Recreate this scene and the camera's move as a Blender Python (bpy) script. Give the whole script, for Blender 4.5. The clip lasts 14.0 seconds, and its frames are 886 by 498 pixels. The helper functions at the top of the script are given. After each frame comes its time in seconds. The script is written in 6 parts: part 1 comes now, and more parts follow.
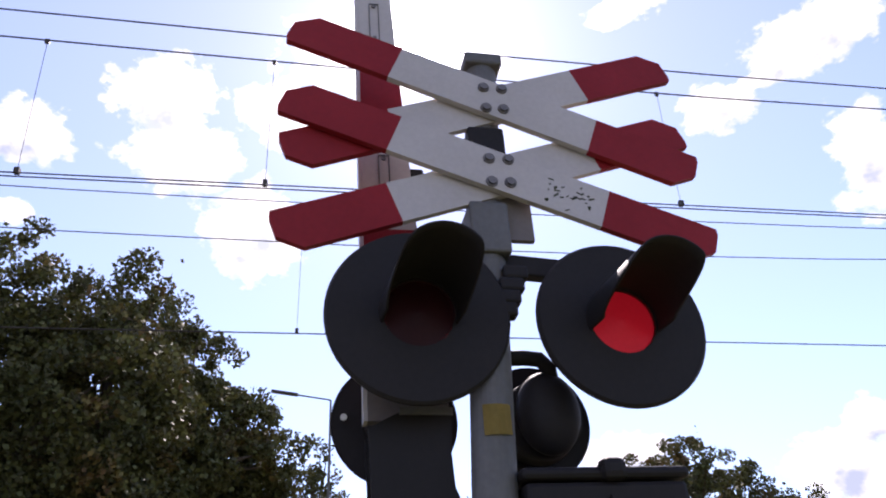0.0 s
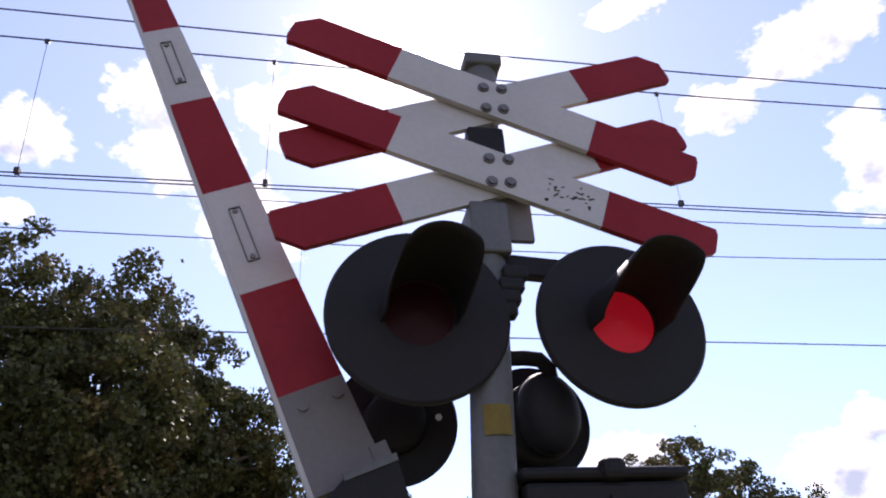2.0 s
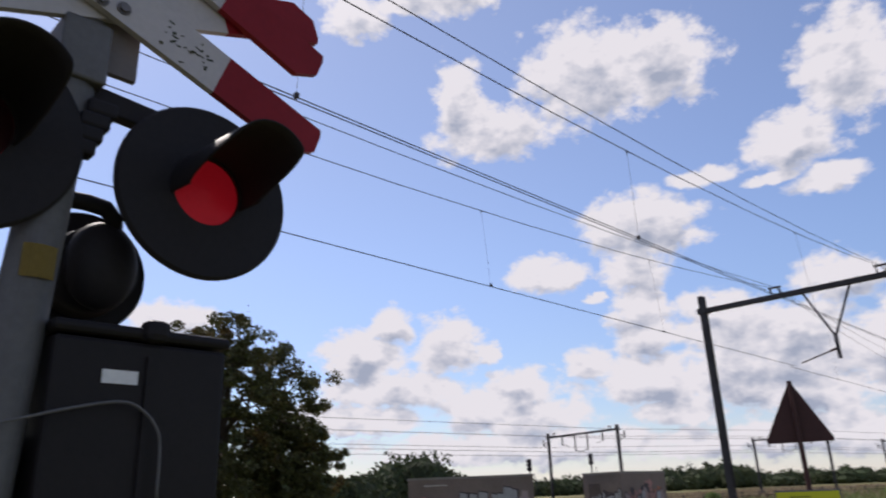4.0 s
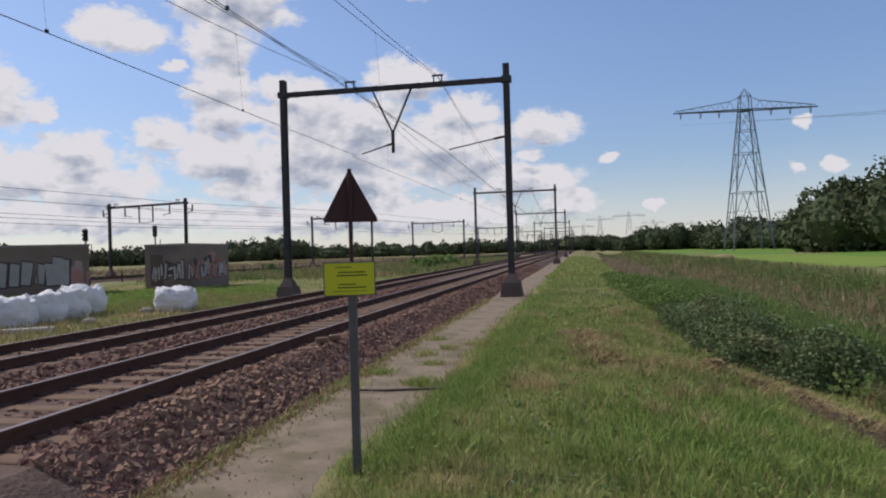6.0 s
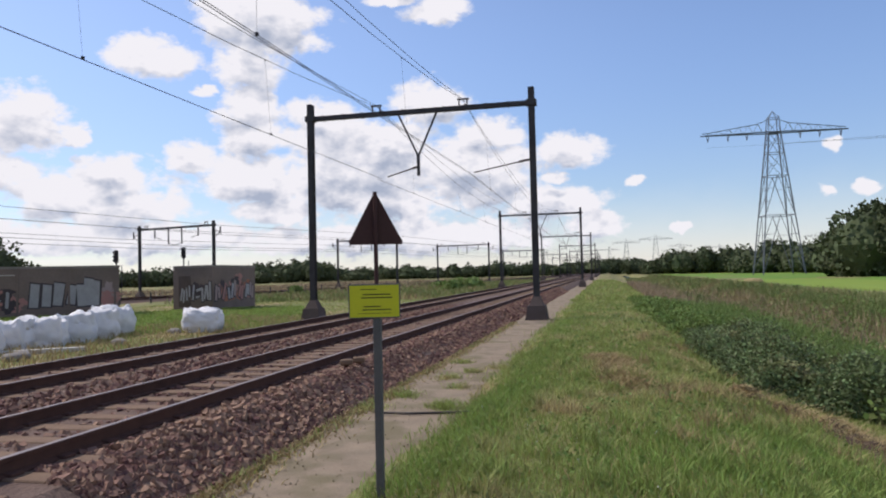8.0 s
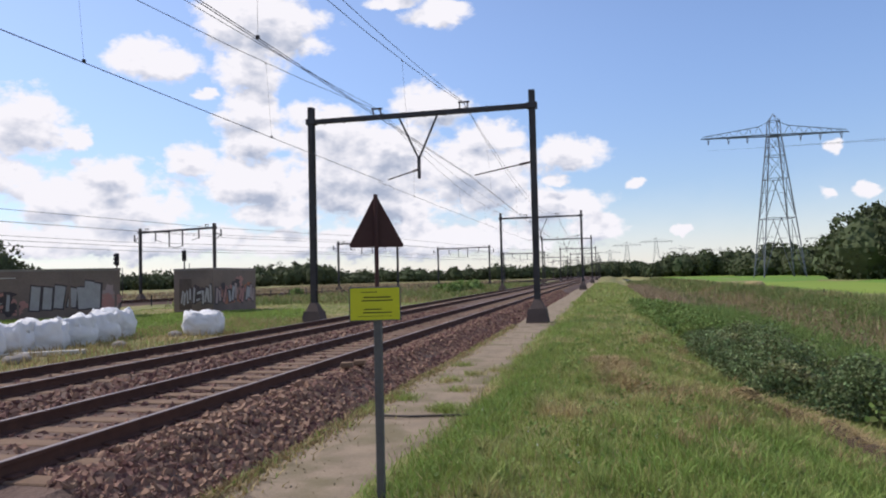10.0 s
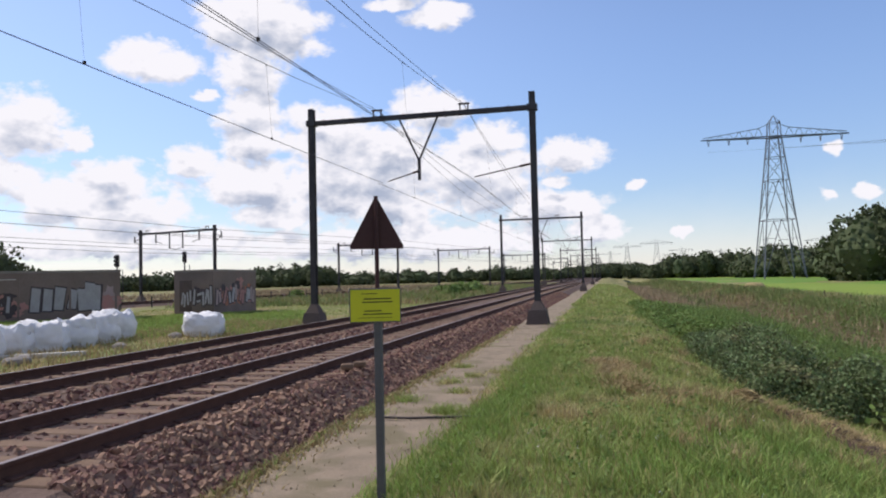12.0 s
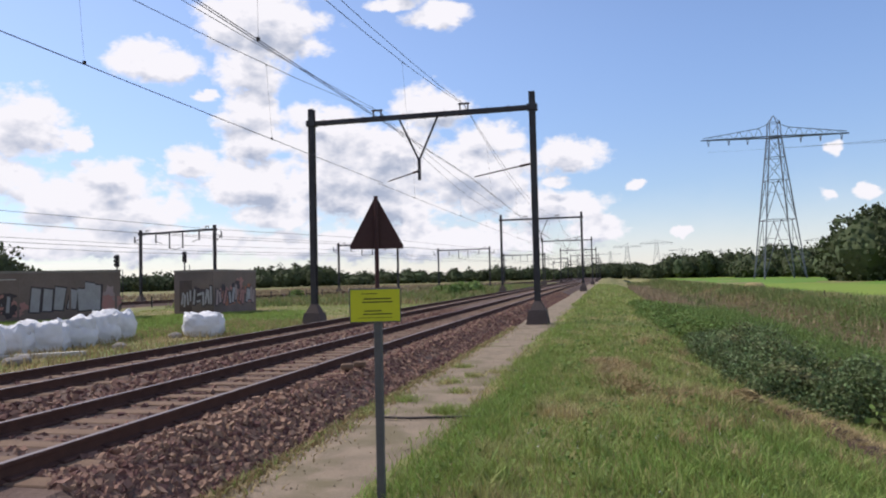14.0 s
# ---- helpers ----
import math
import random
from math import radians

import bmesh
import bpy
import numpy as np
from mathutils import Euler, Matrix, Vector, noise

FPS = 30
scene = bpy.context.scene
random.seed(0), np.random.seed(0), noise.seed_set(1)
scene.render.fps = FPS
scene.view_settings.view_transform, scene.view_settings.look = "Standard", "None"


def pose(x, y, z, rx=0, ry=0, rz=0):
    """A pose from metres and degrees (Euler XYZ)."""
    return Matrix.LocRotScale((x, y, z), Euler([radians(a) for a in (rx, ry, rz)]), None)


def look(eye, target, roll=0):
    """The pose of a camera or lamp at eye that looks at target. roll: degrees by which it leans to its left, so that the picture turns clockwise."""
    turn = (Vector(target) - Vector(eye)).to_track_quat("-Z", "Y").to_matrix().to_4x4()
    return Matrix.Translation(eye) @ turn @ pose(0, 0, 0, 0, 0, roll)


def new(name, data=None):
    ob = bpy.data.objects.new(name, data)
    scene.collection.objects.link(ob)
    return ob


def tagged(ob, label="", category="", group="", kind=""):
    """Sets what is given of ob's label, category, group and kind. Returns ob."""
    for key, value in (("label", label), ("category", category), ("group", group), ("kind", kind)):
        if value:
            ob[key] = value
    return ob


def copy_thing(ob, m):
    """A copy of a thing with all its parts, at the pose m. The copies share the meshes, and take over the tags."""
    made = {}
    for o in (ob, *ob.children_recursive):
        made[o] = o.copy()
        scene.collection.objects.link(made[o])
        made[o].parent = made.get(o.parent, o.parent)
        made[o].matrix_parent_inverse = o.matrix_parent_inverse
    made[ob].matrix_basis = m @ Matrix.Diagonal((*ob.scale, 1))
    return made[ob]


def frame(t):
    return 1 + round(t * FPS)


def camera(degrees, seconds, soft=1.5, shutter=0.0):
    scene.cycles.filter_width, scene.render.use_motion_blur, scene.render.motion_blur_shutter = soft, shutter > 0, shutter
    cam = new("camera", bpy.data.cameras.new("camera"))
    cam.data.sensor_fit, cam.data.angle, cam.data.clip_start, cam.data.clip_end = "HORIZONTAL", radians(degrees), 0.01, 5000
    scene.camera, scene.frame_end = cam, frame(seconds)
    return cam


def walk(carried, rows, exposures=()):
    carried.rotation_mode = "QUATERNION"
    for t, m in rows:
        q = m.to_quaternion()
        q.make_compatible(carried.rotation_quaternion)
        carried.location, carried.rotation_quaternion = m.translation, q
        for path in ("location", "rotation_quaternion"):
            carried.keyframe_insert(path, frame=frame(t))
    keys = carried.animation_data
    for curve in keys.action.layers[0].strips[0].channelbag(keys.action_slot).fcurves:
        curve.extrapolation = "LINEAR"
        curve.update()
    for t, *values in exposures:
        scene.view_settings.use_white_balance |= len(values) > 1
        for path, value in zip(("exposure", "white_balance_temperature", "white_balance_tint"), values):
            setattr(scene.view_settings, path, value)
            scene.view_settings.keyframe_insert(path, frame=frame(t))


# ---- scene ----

H = 1.46          # eye height over the rail tops; z = 0 is the rail top and the road
S = 0.87          # the signal's own scale
cam = camera(63.82, 14.0, soft=2.0, shutter=0.15)
PATH = [
    (0, 79.98, 30.45, 3.08), (2.25, 79.98, 30.45, 3.08), (2.5, 78.28, 29.07, 2.35), (2.6, 77.64, 28.60, 2.55), (3, 70.96, 25.65, 2.52),
    (3.4, 60.29, 23.12, 2.44), (3.5, 57.01, 22.46, 2.4), (3.8, 51.10, 20.52, 2.22), (4, 44.26, 18.98, 2.11),
    (4.2, 38.45, 17.31, 2.02), (4.7, 25.6, 11.6, 1.85), (5.3, 14.6, 4.0, 1.65), (5.8, 10.9, 0.4, 1.58), (6.3, 11.01, 0.05, 1.55), (6.5, 11.61, 0.82, 1.52), (7, 12.54, 1.83, 1.42),
    (7.5, 12.81, 1.97, 1.41), (8, 12.90, 2.00, 1.36), (10.5, 12.96, 2.28, 1.36), (12, 12.97, 2.35, 1.36), (14, 12.97, 2.35, 1.36)]
walk(cam, [(t, pose(0, 0, H, 90 + p, r, y)) for t, y, p, r in PATH],
     [(0, 0.58, 6500, 27), (2.2, 0.5, 6500, 27), (3.0, 0.28, 6500, 25), (3.6, -0.05, 6500, 22), (4.2, -0.36, 6500, 18), (6.5, -0.42, 6450, 16), (7.0, -0.22, 6450, 16), (8.0, -0.12, 6450, 16), (10.5, -0.04, 6450, 16), (14, -0.04, 6450, 16)])

# ------------------------------------------------------------------ light
SUN_AZ, SUN_EL = 79.3, 46.0
sun_way = Vector((-math.sin(radians(SUN_AZ)) * math.cos(radians(SUN_EL)), math.cos(radians(SUN_AZ)) * math.cos(radians(SUN_EL)), math.sin(radians(SUN_EL))))
sun_data = bpy.data.lights.new("sun", "SUN")
sun_data.energy, sun_data.angle, sun_data.color = 4.2, radians(0.55), (1.0, 0.95, 0.86)
sun = new("sun", sun_data)
sun.matrix_world = look((0, 0, 60), Vector((0, 0, 60)) - sun_way)
scene.view_settings.exposure = 0.0

# clouds: heading, height, half width and half height, in degrees
LOW_CLOUDS = [(26.9, 19.4, 4.8, 2.7), (28.0, 16.0, 2.6, 1.8), (28.1, 13.1, 2.1, 1.9), (34.9, 16.4, 3.4, 1.5), (31.2, 14.4, 1.0, 0.4), (43.4, 11.1, 2.8, 2.5), (40.2, 10.6, 1.1, 0.9), (37.8, 7.5, 3.0, 1.9), (41.1, 6.4, 3.9, 1.2), (32.1, 9.1, 1.9, 1.2), (27.7, 11.2, 2.8, 2.0), (21.1, 10.8, 4.9, 2.4), (16.6, 10.2, 3.6, 2.2), (13.5, 13.4, 3.0, 1.7), (8.8, 11.1, 2.8, 1.4), (2.9, 9.5, 3.0, 1.2), (21.6, 7.3, 3.8, 2.2), (16.7, 5.9, 5.0, 1.8), (9.3, 6.6, 3.1, 1.7), (3.9, 7.4, 1.2, 0.5), (26.0, 5.1, 3.6, 1.1), (0.5, 3.6, 2.6, 0.9)]
BANK_CLOUDS = [(18.5, 8.4, 6.5, 3.0), (10.5, 8.2, 6.0, 2.8), (4.0, 5.4, 4.5, 1.6), (27.5, 7.6, 5.0, 2.2), (38.0, 5.4, 6.0, 1.6), (22.0, 12.6, 3.4, 1.4)]
MID_CLOUDS = [(-2.5, 7.2, 0.8, 0.5), (-16.3, 8.6, 0.6, 0.5), (-18.2, 5.4, 0.9, 0.4), (-15.8, 5.2, 0.8, 0.6), (-5.7, 3.4, 0.6, 0.4), (16.8, 21.4, 2.1, 0.5), (12.9, 20.6, 3.0, 0.9), (37.8, 3.2, 13.5, 1.4), (16.7, 2.9, 14.9, 1.4), (29.8, 31.7, 6.3, 4.0), (38.8, 28.0, 5.3, 2.4), (23.4, 31.4, 4.2, 3.2), (9.8, 27.9, 3.6, 4.0), (14.8, 23.6, 3.3, 2.2), (21.8, 22.5, 2.7, 0.7), (48.1, 12.8, 1.9, 1.7), (50.4, 10.6, 3.5, 2.2), (47.7, 7.9, 6.2, 1.6), (65.0, 13.2, 3.5, 1.5), (51.0, 37.0, 3.2, 1.7), (46.1, 37.9, 4.9, 0.8), (52.0, 5.6, 6.0, 1.2)]
HIGH_AND_FILL_CLOUDS = [(115.5, 35.5, 3.6, 2.1), (104.7, 40.5, 4.7, 3.0), (102.2, 36.2, 5.4, 2.7), (95.5, 31.6, 4.2, 3.7), (93.9, 40.9, 4.5, 2.6), (80.8, 46.1, 11.5, 4.2), (42.2, 39.1, 5.9, 2.2), (41.4, 30.2, 2.6, 3.4), (114.4, 30.0, 1.3, 0.8), (57.2, 46.3, 4.2, 1.2),
               # unseen clouds outside the view, added to brighten the signal's front
               (160, 25, 12, 6), (-60, 18, 14, 5), (-100, 30, 16, 7), (-150, 20, 18, 6), (-40, 40, 10, 6), (-120, 60, 30, 8), (140, 45, 14, 6), (-170, 42, 12, 6), (-75, 8, 16, 3), (170, 8, 20, 3), (-135, 7, 15, 3)]


def build_world():
    w = bpy.data.worlds.new("sky")
    scene.world = w
    w.use_nodes = True
    t = w.node_tree
    t.nodes.clear()
    L = t.links.new

    def node(kind, **kw):
        n = t.nodes.new(kind)
        for k, v in kw.items():
            n.inputs[int(k[1:])].default_value = v
        return n

    def m(op, a, b=None, c=None, clamp=False):
        n = t.nodes.new("ShaderNodeMath")
        n.operation, n.use_clamp = op, clamp
        for i, v in enumerate((a, b, c)):
            if v is None:
                continue
            if isinstance(v, (int, float)):
                n.inputs[i].default_value = v
            else:
                L(v, n.inputs[i])
        return n.outputs[0]

    def vm(op, a, b=None, c=None):
        n = t.nodes.new("ShaderNodeVectorMath")
        n.operation = op
        for i, v in enumerate((a, b, c)):
            if v is None:
                continue
            if isinstance(v, tuple):
                n.inputs[i].default_value = v
            else:
                L(v, n.inputs[i])
        return n.outputs["Value"] if op in ("LENGTH", "DOT_PRODUCT") else n.outputs[0]

    def noise_tex(v, scale, detail, rough=0.55):
        n = t.nodes.new("ShaderNodeTexNoise")
        n.inputs["Scale"].default_value, n.inputs["Detail"].default_value, n.inputs["Roughness"].default_value = scale, detail, rough
        L(v, n.inputs["Vector"])
        return n

    def smooth(v, a, b, lo=0.0, hi=1.0):
        n = t.nodes.new("ShaderNodeMapRange")
        n.interpolation_type = "SMOOTHSTEP"
        for i, x in enumerate((a, b, lo, hi)):
            n.inputs[i + 1].default_value = x
        L(v, n.inputs[0])
        return n.outputs[0]

    way = t.nodes.new("ShaderNodeTexCoord").outputs["Generated"]
    sep = t.nodes.new("ShaderNodeSeparateXYZ")
    L(way, sep.inputs[0])
    az = m("MULTIPLY", m("ARCTAN2", m("MULTIPLY", sep.outputs[0], -1.0), sep.outputs[1]), 57.2958)
    el = m("MULTIPLY", m("ARCSINE", sep.outputs[2]), 57.2958)
    flat = t.nodes.new("ShaderNodeCombineXYZ")
    L(az, flat.inputs[0])
    L(el, flat.inputs[1])
    stretched = vm("MULTIPLY", way, (1.0, 1.0, 1.5))
    warp = noise_tex(stretched, 22.0, 3.0)
    warped = vm("MULTIPLY_ADD", warp.outputs["Color"], (2.6, 1.9, 0.0), vm("SUBTRACT", flat.outputs[0], (1.3, 0.95, 0.0)))
    above = vm("ADD", warped, (0.0, 1.3, 0.0))
    near, near_up = None, None
    for a, e, rx, ry in LOW_CLOUDS + BANK_CLOUDS + MID_CLOUDS + HIGH_AND_FILL_CLOUDS:
        d = vm("LENGTH", vm("MULTIPLY_ADD", warped, (1 / rx, 1 / ry, 0.0), (-a / rx, -e / ry, 0.0)))
        near = d if near is None else m("SMOOTH_MIN", near, d, 0.12)
        d = vm("LENGTH", vm("MULTIPLY_ADD", above, (1 / rx, 1 / ry, 0.0), (-a / rx, -e / ry, 0.0)))
        near_up = d if near_up is None else m("SMOOTH_MIN", near_up, d, 0.12)
    puff = noise_tex(stretched, 24.0, 10.0, 0.58)
    soft = noise_tex(stretched, 24.0, 3.0, 0.5)
    lit = noise_tex(vm("ADD", stretched, tuple(sun_way * 0.016 + Vector((0, 0, 0.01)))), 24.0, 3.0, 0.5)

    def billow(v, scale, detail):
        n = t.nodes.new("ShaderNodeTexVoronoi")
        n.feature, n.normalize = "F1", True
        n.inputs["Scale"].default_value, n.inputs["Detail"].default_value, n.inputs["Roughness"].default_value, n.inputs["Lacunarity"].default_value = scale, detail, 0.55, 2.3
        L(v, n.inputs["Vector"])
        return n.outputs["Distance"]
    lumps = billow(vm("MULTIPLY_ADD", puff.outputs["Color"], (0.02, 0.02, 0.02), stretched), 26.0, 4.0)
    lit_lumps = billow(vm("MULTIPLY_ADD", puff.outputs["Color"], (0.02, 0.02, 0.02), vm("ADD", stretched, tuple(sun_way * 0.008 + Vector((0, 0, 0.006))))), 26.0, 2.0)
    body = m("ADD", m("SUBTRACT", 1.07, near), m("ADD", m("MULTIPLY", m("SUBTRACT", puff.outputs[0], 0.5), 1.1), m("MULTIPLY", m("SUBTRACT", 0.3, lumps), 1.5)))
    cloudy = smooth(body, -0.2, 0.34)
    thick = smooth(body, 0.2, 1.1)
    rim = m("MULTIPLY", m("SUBTRACT", soft.outputs[0], lit.outputs[0]), 2.0)
    rim = m("ADD", rim, m("MULTIPLY", m("SUBTRACT", lit_lumps, lumps), 2.1))
    broad = noise_tex(stretched, 13.0, 3.0)
    shade = m("SUBTRACT", m("ADD", m("MULTIPLY", m("SUBTRACT", broad.outputs[0], 0.5), 0.75), m("ADD", m("MULTIPLY", thick, 0.68), m("MULTIPLY", m("SUBTRACT", near, near_up), 1.1))), rim, clamp=True)
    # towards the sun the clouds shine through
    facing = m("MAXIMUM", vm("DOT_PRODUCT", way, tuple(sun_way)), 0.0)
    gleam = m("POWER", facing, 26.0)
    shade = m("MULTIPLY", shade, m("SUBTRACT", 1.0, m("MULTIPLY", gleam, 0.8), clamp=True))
    shade = m("MULTIPLY", shade, cloudy)
    tone = t.nodes.new("ShaderNodeMix")
    tone.data_type = "RGBA"
    tone.inputs["A"].default_value, tone.inputs["B"].default_value = (0.97, 0.98, 1.0, 1), (0.44, 0.51, 0.63, 1)
    L(shade, tone.inputs["Factor"])
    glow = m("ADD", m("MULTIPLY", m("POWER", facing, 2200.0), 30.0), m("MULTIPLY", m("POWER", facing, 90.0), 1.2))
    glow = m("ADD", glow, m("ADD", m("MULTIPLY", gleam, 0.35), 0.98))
    cloud = t.nodes.new("ShaderNodeBackground")
    L(tone.outputs["Result"], cloud.inputs[0])
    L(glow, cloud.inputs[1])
    def t_scaled(v):
        n = t.nodes.new("ShaderNodeCombineXYZ")
        for k in range(3):
            L(v, n.inputs[k])
        return n.outputs[0]
    sky = t.nodes.new("ShaderNodeTexSky")
    sky.sky_type, sky.sun_disc = "NISHITA", False
    sky.sun_elevation, sky.sun_rotation = radians(SUN_EL), radians(-SUN_AZ)
    sky.air_density, sky.dust_density, sky.ozone_density = 1.0, 0.1, 3.6
    air = t.nodes.new("ShaderNodeBackground")
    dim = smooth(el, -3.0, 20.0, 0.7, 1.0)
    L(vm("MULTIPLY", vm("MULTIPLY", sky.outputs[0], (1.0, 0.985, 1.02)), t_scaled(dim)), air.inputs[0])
    air.inputs[1].default_value = 0.17
    # thin white haze low over the horizon
    veil = smooth(m("ADD", el, m("MULTIPLY", m("SUBTRACT", broad.outputs[0], 0.5), 3.0)), 7.5, 0.0, 0.0, 0.42)
    # and a faint milky air on the sunny side
    milk = m("MULTIPLY", m("POWER", facing, 2.0), 0.22)
    cover = m("MAXIMUM", cloudy, m("MAXIMUM", veil, milk))
    mix = t.nodes.new("ShaderNodeMixShader")
    L(cover, mix.inputs[0])
    L(air.outputs[0], mix.inputs[1])
    L(cloud.outputs[0], mix.inputs[2])
    out = t.nodes.new("ShaderNodeOutputWorld")
    L(mix.outputs[0], out.inputs[0])


build_world()

# ------------------------------------------------------------------ materials


def material(name, base, rough=0.7, metal=0.0, second=None, scale=6.0, fine=90.0, bump=0.3, depth=0.01, amount=1.0, island=0.0, third=None, third_scale=0.6, third_edge=(0.5, 0.62), emit=None, translucent=0.0, spec=0.15):
    """Base and second colour mixed by noise at two scales, an optional third in large patches, and a bump."""
    mt = bpy.data.materials.new(name)
    mt.use_nodes = True
    t = mt.node_tree
    L = t.links.new
    b = t.nodes["Principled BSDF"]
    b.inputs["Roughness"].default_value, b.inputs["Metallic"].default_value, b.inputs["Specular IOR Level"].default_value = rough, metal, spec
    if emit:
        b.inputs["Emission Color"].default_value, b.inputs["Emission Strength"].default_value = (*emit[:3], 1), emit[3]
    second = second or tuple(c * 0.72 for c in base)
    pos = t.nodes.new("ShaderNodeNewGeometry")
    coord = t.nodes.new("ShaderNodeTexCoord").outputs["Object"]

    def noise_of(s, d=6.0):
        n = t.nodes.new("ShaderNodeTexNoise")
        n.inputs["Scale"].default_value, n.inputs["Detail"].default_value = s, d
        L(coord, n.inputs["Vector"])
        return n.outputs[0]

    def mixed(fac, a, c):
        n = t.nodes.new("ShaderNodeMix")
        n.data_type = "RGBA"
        L(fac, n.inputs["Factor"])
        for v, s in ((a, "A"), (c, "B")):
            if isinstance(v, tuple):
                n.inputs[s].default_value = (*v, 1)
            else:
                L(v, n.inputs[s])
        return n.outputs["Result"]

    def ramp(v, lo, hi):
        n = t.nodes.new("ShaderNodeMapRange")
        n.inputs[1].default_value, n.inputs[2].default_value = lo, hi
        L(v, n.inputs[0])
        return n.outputs[0]
    a, c = noise_of(scale), noise_of(fine, 3.0)
    fac = t.nodes.new("ShaderNodeMath")
    fac.operation = "MULTIPLY_ADD"
    L(a, fac.inputs[0])
    fac.inputs[1].default_value = 0.6
    s2 = t.nodes.new("ShaderNodeMath")
    s2.operation = "MULTIPLY"
    L(c, s2.inputs[0])
    s2.inputs[1].default_value = 0.4
    L(s2.outputs[0], fac.inputs[2])
    colour = mixed(ramp(fac.outputs[0], 0.5 - 0.22 / amount, 0.5 + 0.22 / amount), base, second)
    if third:
        colour = mixed(ramp(noise_of(third_scale), *third_edge), colour, third)
    if island:
        hsv = t.nodes.new("ShaderNodeHueSaturation")
        r = ramp(pos.outputs["Random Per Island"], 0, 1)
        v = t.nodes.new("ShaderNodeMapRange")
        v.inputs[3].default_value, v.inputs[4].default_value = 1 - island, 1 + island
        L(r, v.inputs[0])
        L(v.outputs[0], hsv.inputs["Value"])
        L(colour, hsv.inputs["Color"])
        h = t.nodes.new("ShaderNodeMapRange")
        h.inputs[3].default_value, h.inputs[4].default_value = 0.5 - island * 0.05, 0.5 + island * 0.05
        L(r, h.inputs[0])
        L(h.outputs[0], hsv.inputs["Hue"])
        colour = hsv.outputs[0]
    L(colour, b.inputs["Base Color"])
    rr = t.nodes.new("ShaderNodeMapRange")
    rr.inputs[3].default_value, rr.inputs[4].default_value = max(rough - 0.12, 0.03), min(rough + 0.12, 1)
    L(a, rr.inputs[0])
    L(rr.outputs[0], b.inputs["Roughness"])
    if bump:
        bp = t.nodes.new("ShaderNodeBump")
        bp.inputs["Strength"].default_value, bp.inputs["Distance"].default_value = bump, depth
        L(fac.outputs[0], bp.inputs["Height"])
        L(bp.outputs[0], b.inputs["Normal"])
    if translucent:
        tr = t.nodes.new("ShaderNodeBsdfTranslucent")
        L(colour, tr.inputs[0])
        mx = t.nodes.new("ShaderNodeMixShader")
        mx.inputs[0].default_value = translucent
        L(b.outputs[0], mx.inputs[1])
        L(tr.outputs[0], mx.inputs[2])
        L(mx.outputs[0], t.nodes["Material Output"].inputs[0])
    return mt


